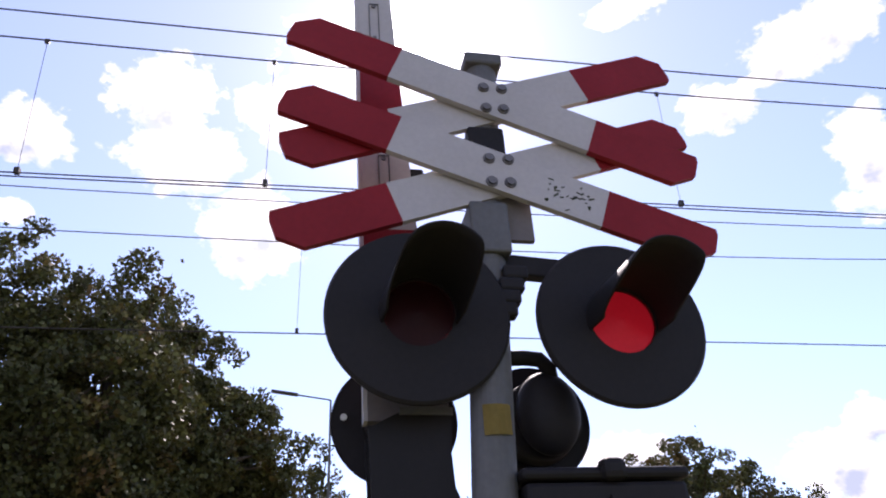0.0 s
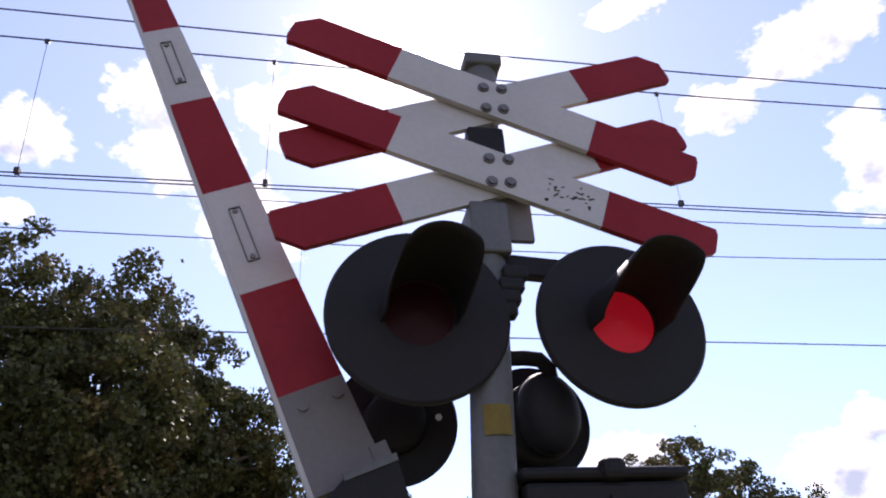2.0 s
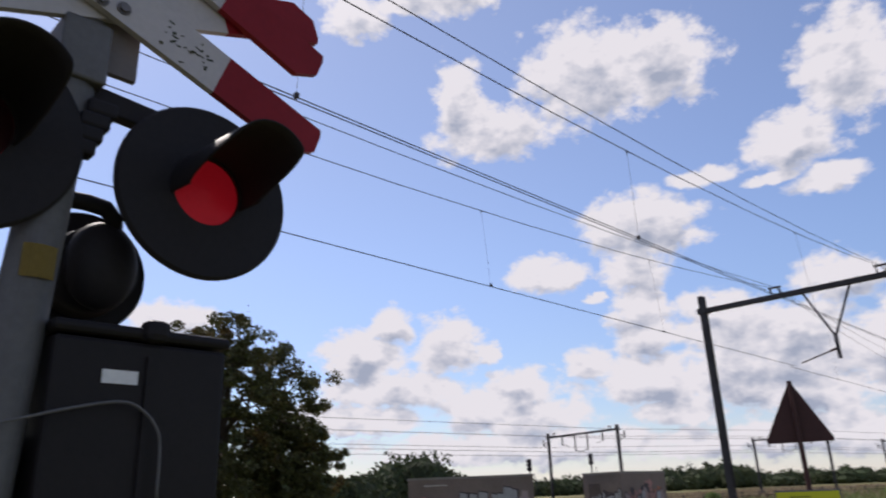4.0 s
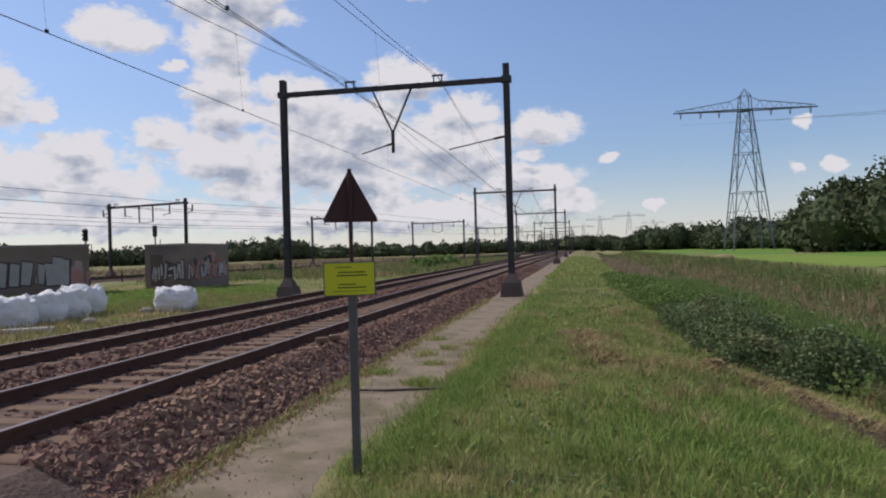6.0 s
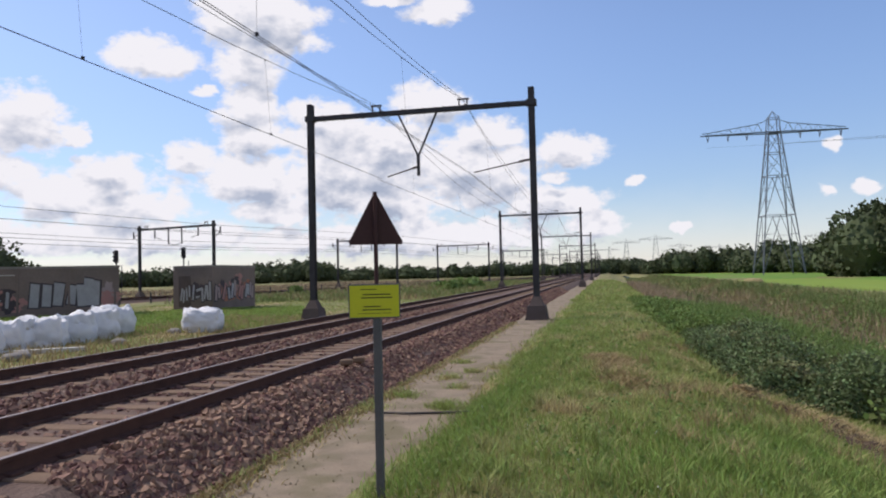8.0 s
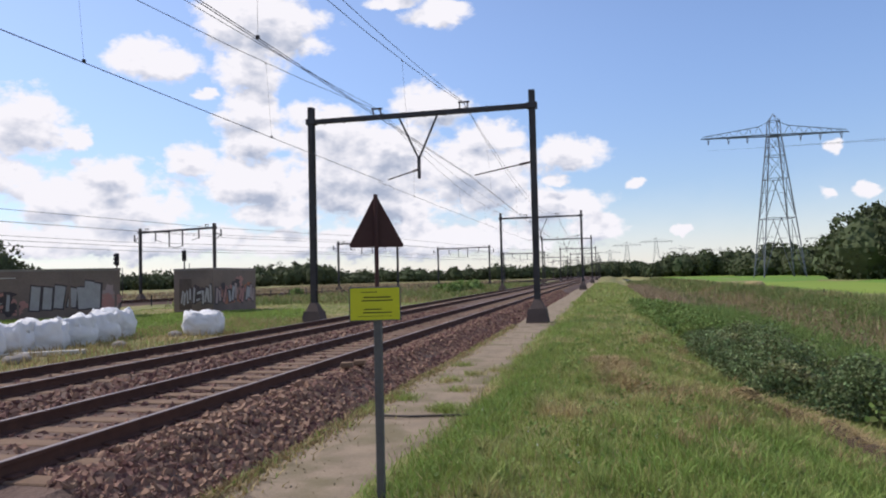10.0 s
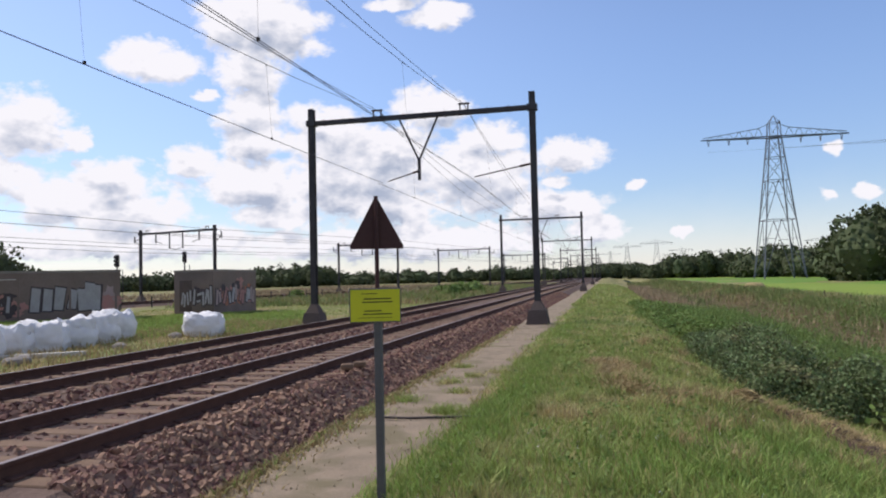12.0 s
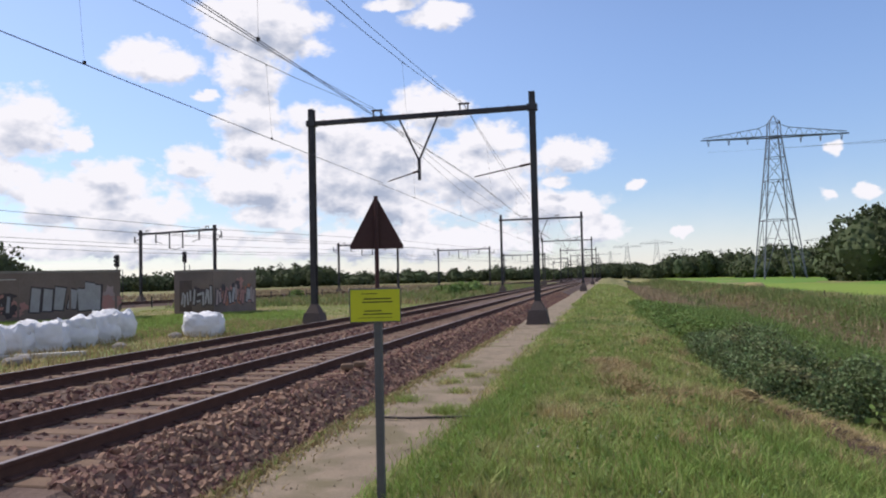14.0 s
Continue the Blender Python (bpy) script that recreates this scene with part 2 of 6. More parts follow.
M = dict(
    grass_ground=material("grass_ground", (0.13, 0.15, 0.045), 0.95, second=(0.2, 0.19, 0.075), scale=0.9, fine=14, bump=0.7, depth=0.05, third=(0.32, 0.24, 0.13), third_scale=0.42, third_edge=(0.5, 0.64)),
    blade=material("grass_blade", (0.215, 0.275, 0.07), 0.7, second=(0.32, 0.365, 0.115), scale=0.7, fine=5, bump=0, island=0.4, third=(0.44, 0.35, 0.18), third_scale=0.7, third_edge=(0.53, 0.68), translucent=0.35, spec=0.25),
    weed=material("weed_leaf", (0.12, 0.2, 0.05), 0.7, second=(0.2, 0.25, 0.08), scale=1.2, fine=6, bump=0, island=0.35, translucent=0.3),
    straw=material("dry_straw", (0.43, 0.32, 0.16), 0.8, second=(0.25, 0.2, 0.1), bump=0, island=0.3, translucent=0.2, spec=0.2),
    reed=material("reed", (0.12, 0.18, 0.05), 0.8, second=(0.2, 0.21, 0.085), scale=0.6, fine=6, bump=0, island=0.3, third=(0.3, 0.23, 0.12), third_scale=0.25, third_edge=(0.5, 0.66), translucent=0.25, spec=0.2),
    heather=material("seeding_weeds", (0.33, 0.22, 0.16), 0.9, second=(0.26, 0.22, 0.12), scale=0.7, bump=0, island=0.3, translucent=0.2, spec=0.2),
    bramble=material("bramble_leaf", (0.11, 0.15, 0.058), 0.6, second=(0.16, 0.2, 0.085), scale=1.2, fine=9, bump=0, island=0.55, third=(0.24, 0.22, 0.1), third_scale=0.7, third_edge=(0.55, 0.7), translucent=0.3, spec=0.2),
    leaf=material("tree_leaf", (0.055, 0.06, 0.02), 0.6, second=(0.1, 0.095, 0.03), scale=0.5, fine=5, bump=0, island=0.4, third=(0.15, 0.085, 0.03), third_scale=0.5, third_edge=(0.56, 0.72), translucent=0.16, spec=0.25),
    far_leaf=material("far_leaf", (0.052, 0.068, 0.032), 0.9, second=(0.085, 0.1, 0.046), scale=0.08, fine=1.2, bump=0, island=0.35, translucent=0.1, spec=0.2),
    bark=material("bark", (0.1, 0.075, 0.055), 0.95, scale=5, fine=40, bump=0.8, depth=0.03),
    field=material("field_crop", (0.105, 0.2, 0.03), 1.0, second=(0.14, 0.235, 0.04), scale=0.05, fine=2.0, bump=0.4, depth=0.05, third=(0.26, 0.32, 0.05), third_scale=0.02, third_edge=(0.52, 0.6)),
    ripe=material("ripening_crop", (0.21, 0.26, 0.04), 1.0, second=(0.14, 0.23, 0.04), scale=0.12, fine=2.0, bump=0.4, depth=0.05),
    lush=material("lush_grass_blade", (0.185, 0.275, 0.058), 0.7, second=(0.25, 0.33, 0.085), scale=0.7, fine=5, bump=0, island=0.35, translucent=0.35, spec=0.25),
    sand=material("path_sand", (0.3, 0.235, 0.165), 0.98, second=(0.18, 0.14, 0.1), scale=2.6, fine=45, bump=0.9, depth=0.03, third=(0.17, 0.14, 0.085), third_scale=1.3, third_edge=(0.52, 0.66)),
    earth=material("dark_earth", (0.1, 0.065, 0.045), 0.98, second=(0.055, 0.038, 0.028), scale=4, fine=30, bump=1.0, depth=0.05),
    ballast=material("ballast_bed", (0.17, 0.115, 0.09), 0.95, second=(0.09, 0.06, 0.05), scale=3, fine=24, bump=1.0, depth=0.05),
    stone=material("ballast_stone", (0.28, 0.155, 0.115), 0.9, second=(0.13, 0.082, 0.066), scale=4, fine=50, bump=0.3, island=0.45),
    sleeper=material("weathered_sleeper", (0.22, 0.145, 0.095), 0.9, second=(0.13, 0.085, 0.06), scale=3, fine=30, bump=0.5),
    rail_side=material("rusty_rail", (0.11, 0.055, 0.04), 0.85, second=(0.065, 0.035, 0.028), scale=4, fine=60, bump=0.3, depth=0.004),
    rail_top=material("rail_running_surface", (0.3, 0.24, 0.22), 0.48, 0.7, scale=2, fine=60, bump=0.05),
    concrete=material("concrete", (0.3, 0.27, 0.24), 0.92, second=(0.2, 0.18, 0.16), scale=1.0, fine=25, bump=0.4, depth=0.01),
    wall_concrete=material("stained_concrete_wall", (0.26, 0.195, 0.17), 0.92, second=(0.14, 0.115, 0.1), scale=0.5, fine=12, bump=0.4, depth=0.02, third=(0.15, 0.12, 0.1), third_scale=0.35, third_edge=(0.52, 0.72)),
    foundation=material("dark_stained_concrete", (0.13, 0.1, 0.088), 0.92, second=(0.09, 0.07, 0.06), scale=2.0, fine=25, bump=0.4, depth=0.01),
    asphalt=material("asphalt", (0.055, 0.054, 0.052), 0.92, scale=2, fine=120, bump=0.5),
    mast=material("weathered_mast_steel", (0.075, 0.072, 0.075), 0.6, 0.4, second=(0.05, 0.045, 0.045), scale=2, fine=30, bump=0.15),
    lattice=material("galvanised_lattice", (0.14, 0.155, 0.18), 0.6, 0.3, second=(0.1, 0.11, 0.13), scale=0.3, fine=4, bump=0),
    wire=material("copper_wire", (0.07, 0.06, 0.055), 0.5, 0.6, bump=0),
    insulator=material("brown_insulator", (0.1, 0.07, 0.06), 0.35, bump=0),
    zinc=material("galvanised_pole", (0.15, 0.145, 0.145), 0.6, 0.3, second=(0.1, 0.097, 0.097), scale=4, fine=60, bump=0.15),
    sign_back=material("dark_sign_back", (0.075, 0.036, 0.034), 0.6, second=(0.055, 0.028, 0.027), scale=4, fine=40, bump=0.1),
    yellow=material("yellow_sign", (0.62, 0.6, 0.03), 0.6, second=(0.5, 0.5, 0.035), scale=3, fine=40, bump=0.05, amount=0.6),
    dark_ink=material("dark_ink", (0.05, 0.055, 0.03), 0.7, bump=0),
    red=material("faded_red_paint", (0.26, 0.015, 0.021), 0.5, second=(0.195, 0.011, 0.016), scale=5, fine=50, bump=0.08),
    white=material("white_paint", (0.5, 0.465, 0.46), 0.5, second=(0.38, 0.35, 0.345), scale=4, fine=60, bump=0.08, amount=0.7),
    dull=material("dull_grey", (0.17, 0.15, 0.15), 0.6, second=(0.13, 0.115, 0.115), scale=4, fine=60, bump=0.1),
    black=material("matt_black_paint", (0.014, 0.012, 0.013), 0.6, spec=0.16, second=(0.022, 0.019, 0.02), scale=6, fine=60, bump=0.12),
    cabinet=material("dark_cabinet_paint", (0.018, 0.015, 0.016), 0.5, spec=0.16, second=(0.012, 0.0105, 0.011), scale=3, fine=70, bump=0.15),
    bolt=material("bolt_steel", (0.2, 0.18, 0.17), 0.5, 0.7, bump=0),
    sticker=material("yellow_sticker", (0.4, 0.28, 0.08), 0.6, bump=0),
    plate=material("white_label", (0.75, 0.74, 0.72), 0.5, bump=0),
    lit=material("lit_red_lens", (0.4, 0.01, 0.02), 0.4, bump=0, emit=(1.0, 0.02, 0.04, 0.11)),
    unlit=material("unlit_red_lens", (0.03, 0.004, 0.006), 0.5, bump=0, spec=0.15),
    bag=material("white_woven_bag", (0.76, 0.75, 0.74), 0.75, second=(0.62, 0.61, 0.61), scale=3, fine=120, bump=0.35, depth=0.01),
    plank=material("pale_plank", (0.6, 0.56, 0.5), 0.85, bump=0.2),
    paint_grey=material("graffiti_silver", (0.42, 0.41, 0.41), 0.6, second=(0.3, 0.29, 0.29), scale=2, fine=10, bump=0),
    paint_dark=material("graffiti_outline", (0.06, 0.05, 0.055), 0.7, second=(0.1, 0.08, 0.08), scale=2, bump=0),
    paint_pink=material("graffiti_pink", (0.45, 0.2, 0.18), 0.7, second=(0.36, 0.22, 0.19), scale=2, bump=0),
    paint_orange=material("graffiti_orange", (0.42, 0.15, 0.08), 0.7, second=(0.3, 0.16, 0.12), scale=2, bump=0),
    paint_faint=material("graffiti_faded_pink", (0.4, 0.3, 0.29), 0.7, second=(0.3, 0.24, 0.23), scale=2, bump=0),
    water=material("ditch_water", (0.03, 0.035, 0.03), 0.08, bump=0.05, scale=1.0),
    brick=material("far_brick", (0.3, 0.16, 0.12), 0.9, bump=0),
    roof=material("far_roof", (0.16, 0.09, 0.08), 0.9, bump=0),
)

# ------------------------------------------------------------------ making things
ORIGIN = {}


def thing(name, place, label, category, group="", kind=""):
    e = new(name)
    e.location = place
    ORIGIN[e.name] = Vector(place)
    return tagged(e, label, category, group, kind)


def finish(bm, mats, name):
    me = bpy.data.meshes.new(name)
    bm.normal_update()
    bm.to_mesh(me)
    bm.free()
    for mt in (mats if isinstance(mats, (list, tuple)) else [mats]):
        me.materials.append(mt)
    return me


def part(name, bm, mats, parent, label="", smooth=False, at=None, kind=""):
    """Links a bmesh, given in world coordinates, as one mesh object under a thing or a part."""
    o = ORIGIN.get(parent.name, Vector())
    own = Vector(at) if at is not None else o
    bm.transform(Matrix.Translation(-own))
    me = finish(bm, mats, name)
    if smooth:
        me.polygons.foreach_set("use_smooth", [True] * len(me.polygons))
    ob = new(name, me)
    ob.parent = parent
    ob.location = own - o
    ORIGIN[ob.name] = own
    return tagged(ob, label, kind=kind)


def solid(name, bm, mats, label, category, group="", kind="", smooth=False, at=None):
    """Links a bmesh, given in world coordinates, as a thing of its own."""
    own = Vector(at) if at is not None else Vector()
    bm.transform(Matrix.Translation(-own))
    me = finish(bm, mats, name)
    if smooth:
        me.polygons.foreach_set("use_smooth", [True] * len(me.polygons))
    ob = new(name, me)
    ob.location = own
    ORIGIN[ob.name] = own
    return tagged(ob, label, category, group, kind)


def from_arrays(name, verts, faces, mats, label="", category="", kind="", group="", slots=None):
    me = bpy.data.meshes.new(name)
    me.from_pydata([tuple(v) for v in verts], [], [tuple(f) for f in faces])
    for mt in (mats if isinstance(mats, (list, tuple)) else [mats]):
        me.materials.append(mt)
    if slots is not None:
        me.polygons.foreach_set("material_index", slots)
    return tagged(new(name, me), label, category, group, kind)


def box(bm, centre, size, turn=None, bevel=0.0, seg=2):
    r = bmesh.ops.create_cube(bm, size=1.0)
    vs = r["verts"]
    mt = Matrix.Translation(centre) @ (turn.to_4x4() if turn is not None else Matrix()) @ Matrix.Diagonal((*size, 1))
    bmesh.ops.transform(bm, matrix=mt, verts=vs)
    if bevel:
        es = list({e for v in vs for e in v.link_edges})
        bmesh.ops.bevel(bm, geom=es, offset=bevel, segments=seg, affect="EDGES", profile=0.5)
    return bm


def bar(bm, a, b, w, h=None, bevel=0.0):
    a, b = Vector(a), Vector(b)
    d = b - a
    q = d.to_track_quat("Z", "Y").to_matrix()
    return box(bm, (a + b) / 2, (w, h or w, d.length), q, bevel)


def rod(bm, a, b, r1, r2=None, seg=12, caps=True):
    a, b = Vector(a), Vector(b)
    d = b - a
    mt = Matrix.Translation((a + b) / 2) @ d.to_track_quat("Z", "Y").to_matrix().to_4x4()
    bmesh.ops.create_cone(bm, cap_ends=caps, segments=seg, radius1=r1, radius2=r1 if r2 is None else r2, depth=d.length, matrix=mt)
    return bm


def ball(bm, c, r, stretch=(1, 1, 1), sub=2):
    bmesh.ops.create_icosphere(bm, subdivisions=sub, radius=1.0, matrix=Matrix.Translation(c) @ Matrix.Diagonal((r * stretch[0], r * stretch[1], r * stretch[2], 1)))
    return bm


def tube(bm, pts, r, seg=8):
    """A round tube through points."""
    rings = []
    pts = [Vector(p) for p in pts]
    for i, p in enumerate(pts):
        d = (pts[min(i + 1, len(pts) - 1)] - pts[max(i - 1, 0)]).normalized()
        q = d.to_track_quat("Z", "Y")
        rings.append([bm.verts.new(p + q @ Vector((r * math.cos(2 * math.pi * k / seg), r * math.sin(2 * math.pi * k / seg), 0))) for k in range(seg)])
    for r0, r1 in zip(rings, rings[1:]):
        for k in range(seg):
            bm.faces.new((r0[k], r0[(k + 1) % seg], r1[(k + 1) % seg], r1[k]))
    bm.faces.new(rings[0][::-1])
    bm.faces.new(rings[-1])
    return bm


def slab(bm, outline, thick, place):
    """A flat outline (2D) made thick; place maps (u, v, w) to the world."""
    n = len(outline)
    lo = [bm.verts.new(place(u, v, 0)) for u, v in outline]
    hi = [bm.verts.new(place(u, v, thick)) for u, v in outline]
    bm.faces.new(lo[::-1])
    bm.faces.new(hi)
    for i in range(n):
        bm.faces.new((lo[i], lo[(i + 1) % n], hi[(i + 1) % n], hi[i]))
    bmesh.ops.recalc_face_normals(bm, faces=bm.faces)
    return bm


def B():
    return bmesh.new()


def fbm(x, y, s=1.0, o=4):
    return noise.fractal(Vector((x * s, y * s, 3.7)), 1.0, 2.0, o)


def ramp(v, a, b):
    k = min(max((v - a) / (b - a), 0.0), 1.0)
    return k * k * (3 - 2 * k)


# ------------------------------------------------------------------ ground
def height(x, y):
    """The lie of the land."""
    z = -0.5
    z -= 0.85 * ramp(x, 0.3, 5.2) * (1 - ramp(x, 8.6, 12.0))
    z -= 0.2 * ramp(x, 11.0, 14.0)
    z += 0.1 * ramp(x, -2.0, -1.2) * (1 - ramp(x, 1.0, 2.5)) * ramp(y, 2.0, 6.0)
    z -= 0.08 * (1 - ramp(x, -60.0, -13.0))
    z += 0.5 * (1 - ramp(y, 1.2, 4.0)) * ramp(y, -14.0, -9.0) * (1 - ramp(x, 4.0, 8.0))
    if -12.6 < x < -3.6:
        z -= 0.06
    elif -9.5 < y < 3.0 and abs(x) < 20:
        z += 0.012 * fbm(x, y, 0.5) - 0.02
    elif not -4.2 < x < -1.9:
        z += 0.05 * fbm(x, y, 0.5) + (0.1 * fbm(x, y, 0.12) if abs(x) > 4 else 0)
    return z


def build_ground():
    xs = sorted(set([-3000, -1500, -800, -400, -250, -160, -120, -90, -75] + list(np.arange(-65, -13, 2.0)) + list(np.arange(-13, 16, 0.4)) + list(np.arange(16, 40, 3.0)) + [45, 60, 90, 130, 200, 320, 500, 900, 1600, 3000]))
    ys = sorted(set([-3000, -1200, -500, -250, -120, -60, -40, -28, -20] + list(np.arange(-16, 40, 0.5)) + list(np.arange(40, 120, 2.0)) + [125, 135, 150, 170, 200, 240, 300, 400, 600, 1000, 1800, 3200, 4500]))
    vs = [(x, y, height(x, y)) for y in ys for x in xs]
    w = len(xs)
    fs = [(j * w + i, j * w + i + 1, (j + 1) * w + i + 1, (j + 1) * w + i) for j in range(len(ys) - 1) for i in range(w - 1)]
    g = from_arrays("ground", vs, fs, M["grass_ground"], "rough grassy ground with dry patches", "ground", "structure")
    g.data.polygons.foreach_set("use_smooth", [True] * len(g.data.polygons))


def strip(name, x0, x1, y0, y1, lift, mat, label, category, kind="structure", wob=0.0, step=0.5, cols=10):
    ys = np.arange(y0, y1 + step / 2, step)
    vs, fs = [], []
    for y in ys:
        a = x0 + wob * fbm(7, y, 0.45)
        b = x1 + wob * fbm(19, y, 0.45)
        for i in range(cols + 1):
            x = a + (b - a) * i / cols
            e = min(i, cols - i) / cols
            vs.append((x, y, height(x, y) + (lift if e > 0 else -0.02) + 0.012 * fbm(x, y, 2.5)))
    w = cols + 1
    for j in range(len(ys) - 1):
        for i in range(cols):
            fs.append((j * w + i, j * w + i + 1, (j + 1) * w + i + 1, (j + 1) * w + i))
    ob = from_arrays(name, vs, fs, mat, label, category, kind)
    ob.data.polygons.foreach_set("use_smooth", [True] * len(fs))
    return ob


build_ground()
strip("footpath", -3.95, -2.05, 2.0, 300, 0.02, M["sand"], "worn sandy service path beside the ballast", "path", wob=0.35)
strip("field", 18.8, 700, 20, 1400, 0.06, M["field"], "bright green flat crop field", "field", step=20, cols=24)
strip("ripening_field", 20.2, 34, 58, 122, 0.09, M["ripe"], "yellowish ripening corner of the crop field", "field", step=4, cols=12, wob=2.0)
solid("water", box(B(), (7.0, 150, -1.25), (1.5, 320, 0.04)), M["water"], "still dark ditch water between grassy banks", "water", kind="structure")
solid("road", box(B(), (-8, -3.9, -0.045), (40, 6.2, 0.1)), M["asphalt"], "grey asphalt road at the crossing", "road", kind="structure")

# ------------------------------------------------------------------ railway
TRACKS = (-5.75, -9.4)


def track_bed(name, line, half, top, foot, label):
    """A ballast bed along a line of (x, y)."""
    vs, fs = [], []
    prof = [(-half - 0.75, foot), (-half - 0.35, foot + (top - foot) * 0.55), (-half, top), (-half * 0.5, top), (0, top), (half * 0.5, top), (half, top), (half + 0.35, foot + (top - foot) * 0.55), (half + 0.75, foot)]
    for x, y in line:
        for u, z in prof:
            vs.append((x + u, y, z + 0.025 * fbm(x + u, y, 1.8)))
    w = len(prof)
    for j in range(len(line) - 1):
        for i in range(w - 1):
            fs.append((j * w + i, j * w + i + 1, (j + 1) * w + i + 1, (j + 1) * w + i))
    return from_arrays(name, vs, fs, M["ballast"], label, "ballast", "structure")


RAIL = [(-0.07, -0.165), (-0.07, -0.15), (-0.012, -0.13), (-0.012, -0.045), (-0.036, -0.035), (-0.036, -0.006), (-0.03, 0.0), (0.03, 0.0), (0.036, -0.006), (0.036, -0.035), (0.012, -0.045), (0.012, -0.13), (0.07, -0.15), (0.07, -0.165)]


def rail(parent, line, z=0.0, scale=1.0):
    """One rail of a track: web, foot and bright running surface."""
    bm = B()
    rings = [[bm.verts.new((x + u * scale, y, z + v * scale)) for u, v in RAIL] for x, y in line]
    n = len(RAIL)
    for a, b in zip(rings, rings[1:]):
        for k in range(n):
            f = bm.faces.new((a[k], a[(k + 1) % n], b[(k + 1) % n], b[k]))
            if k == 6:
                f.material_index = 1
    bmesh.ops.recalc_face_normals(bm, faces=bm.faces)
    return part("rail", bm, [M["rail_side"], M["rail_top"]], parent, "rusty steel rail with a bright running surface")


long_line = [(0, y) for y in (-60, -30, -10, 0, 10, 30, 60, 100, 160, 260, 400, 700, 1100)]
bed = track_bed("ballast_bed", [(-7.575, y) for y in list(np.arange(-60, 60, 0.7)) + list(np.arange(60, 140, 4)) + [160, 260, 400, 700, 1100]], 3.25, -0.17, -0.56, "brown stony ballast bed under two tracks")
track_things = []
for tx in TRACKS:
    tr = thing("railway_track", (tx, 0, 0), "straight track of rusty rails on weathered sleepers", "track", "main line tracks", "structure")
    for s in (-0.7525, 0.7525):
        rail(tr, [(tx + s, y) for _, y in long_line])
    track_things.append((tx, tr))

# the other line, which comes in from the side
SIDE = [(-66, -30), (-58, 0), (-50.5, 33), (-43.5, 65), (-35.5, 103), (-27.5, 136), (-21.5, 175), (-18.0, 225), (-16.5, 300), (-16.2, 420), (-16.2, 800)]
track_bed("side_ballast_bed", SIDE, 3.0, -0.32, -0.62, "pale ballast bed of the diverging line")
for off in (-1.9, 1.9):
    tr = thing("railway_track", (SIDE[3][0] + off, SIDE[3][1], -0.2), "distant diverging track of rusty rails", "track", "side line tracks", "structure")
    for s in (-0.75, 0.75):
        rail(tr, [(x + off + s, y) for x, y in SIDE], -0.14)


def portal(width, base, beam_z, top, hangers, label, group, wide=0.25):
    """A catenary portal of two posts and a beam. Built about its middle."""
    e = thing("catenary_portal", (0, 0, 0), label, "catenary portal", group)
    hw = width / 2
    for s in (-1, 1):
        bm = B()
        for k in (-1, 1):
            box(bm, (s * hw, k * (wide * 0.45), (base + 0.75 + top) / 2), (wide, 0.028, top - base - 0.75))
        box(bm, (s * hw, 0, (base + 0.75 + top) / 2), (0.03, wide * 0.85, top - base - 0.8))
        for z in np.arange(base + 1.5, top, 1.2):
            box(bm, (s * hw, 0, z), (wide * 0.92, wide * 0.86, 0.05))
        part("post", bm, M["mast"], e, "dark weathered steel post")
        bm = B()
        bmesh.ops.create_cone(bm, cap_ends=True, segments=4, radius1=0.66, radius2=0.5, depth=0.7, matrix=Matrix.Translation((s * hw, 0, base + 0.22)) @ Matrix.Rotation(radians(45), 4, "Z"))
        bmesh.ops.create_cone(bm, cap_ends=True, segments=4, radius1=0.42, radius2=0.2, depth=0.36, matrix=Matrix.Translation((s * hw, 0, base + 0.75)) @ Matrix.Rotation(radians(45), 4, "Z"))
        part("foundation", bm, M["foundation"], e, "tapered dark concrete foundation block")
        bm = B()
        box(bm, (s * hw, 0, beam_z), (0.42, 0.34, 0.26), bevel=0.02)
        part("clamp", bm, M["mast"], e)
    bm = B()
    box(bm, (0, 0, beam_z), (width, 0.2, 0.2), bevel=0.015)
    for x in np.arange(-hw + 0.6, hw - 0.3, 0.9):
        box(bm, (x, 0, beam_z), (0.04, 0.26, 0.235))
    part("beam", bm, M["mast"], e, "dark steel cross beam")
    for x in hangers:
        bm = B()
        for k in (-0.17, 0.17):
            box(bm, (x + k, 0, beam_z + 0.23), (0.045, 0.07, 0.3))
        box(bm, (x, 0, beam_z + 0.37), (0.48, 0.09, 0.06))
        part("insulator_stand", bm, M["insulator"], e)
    return e


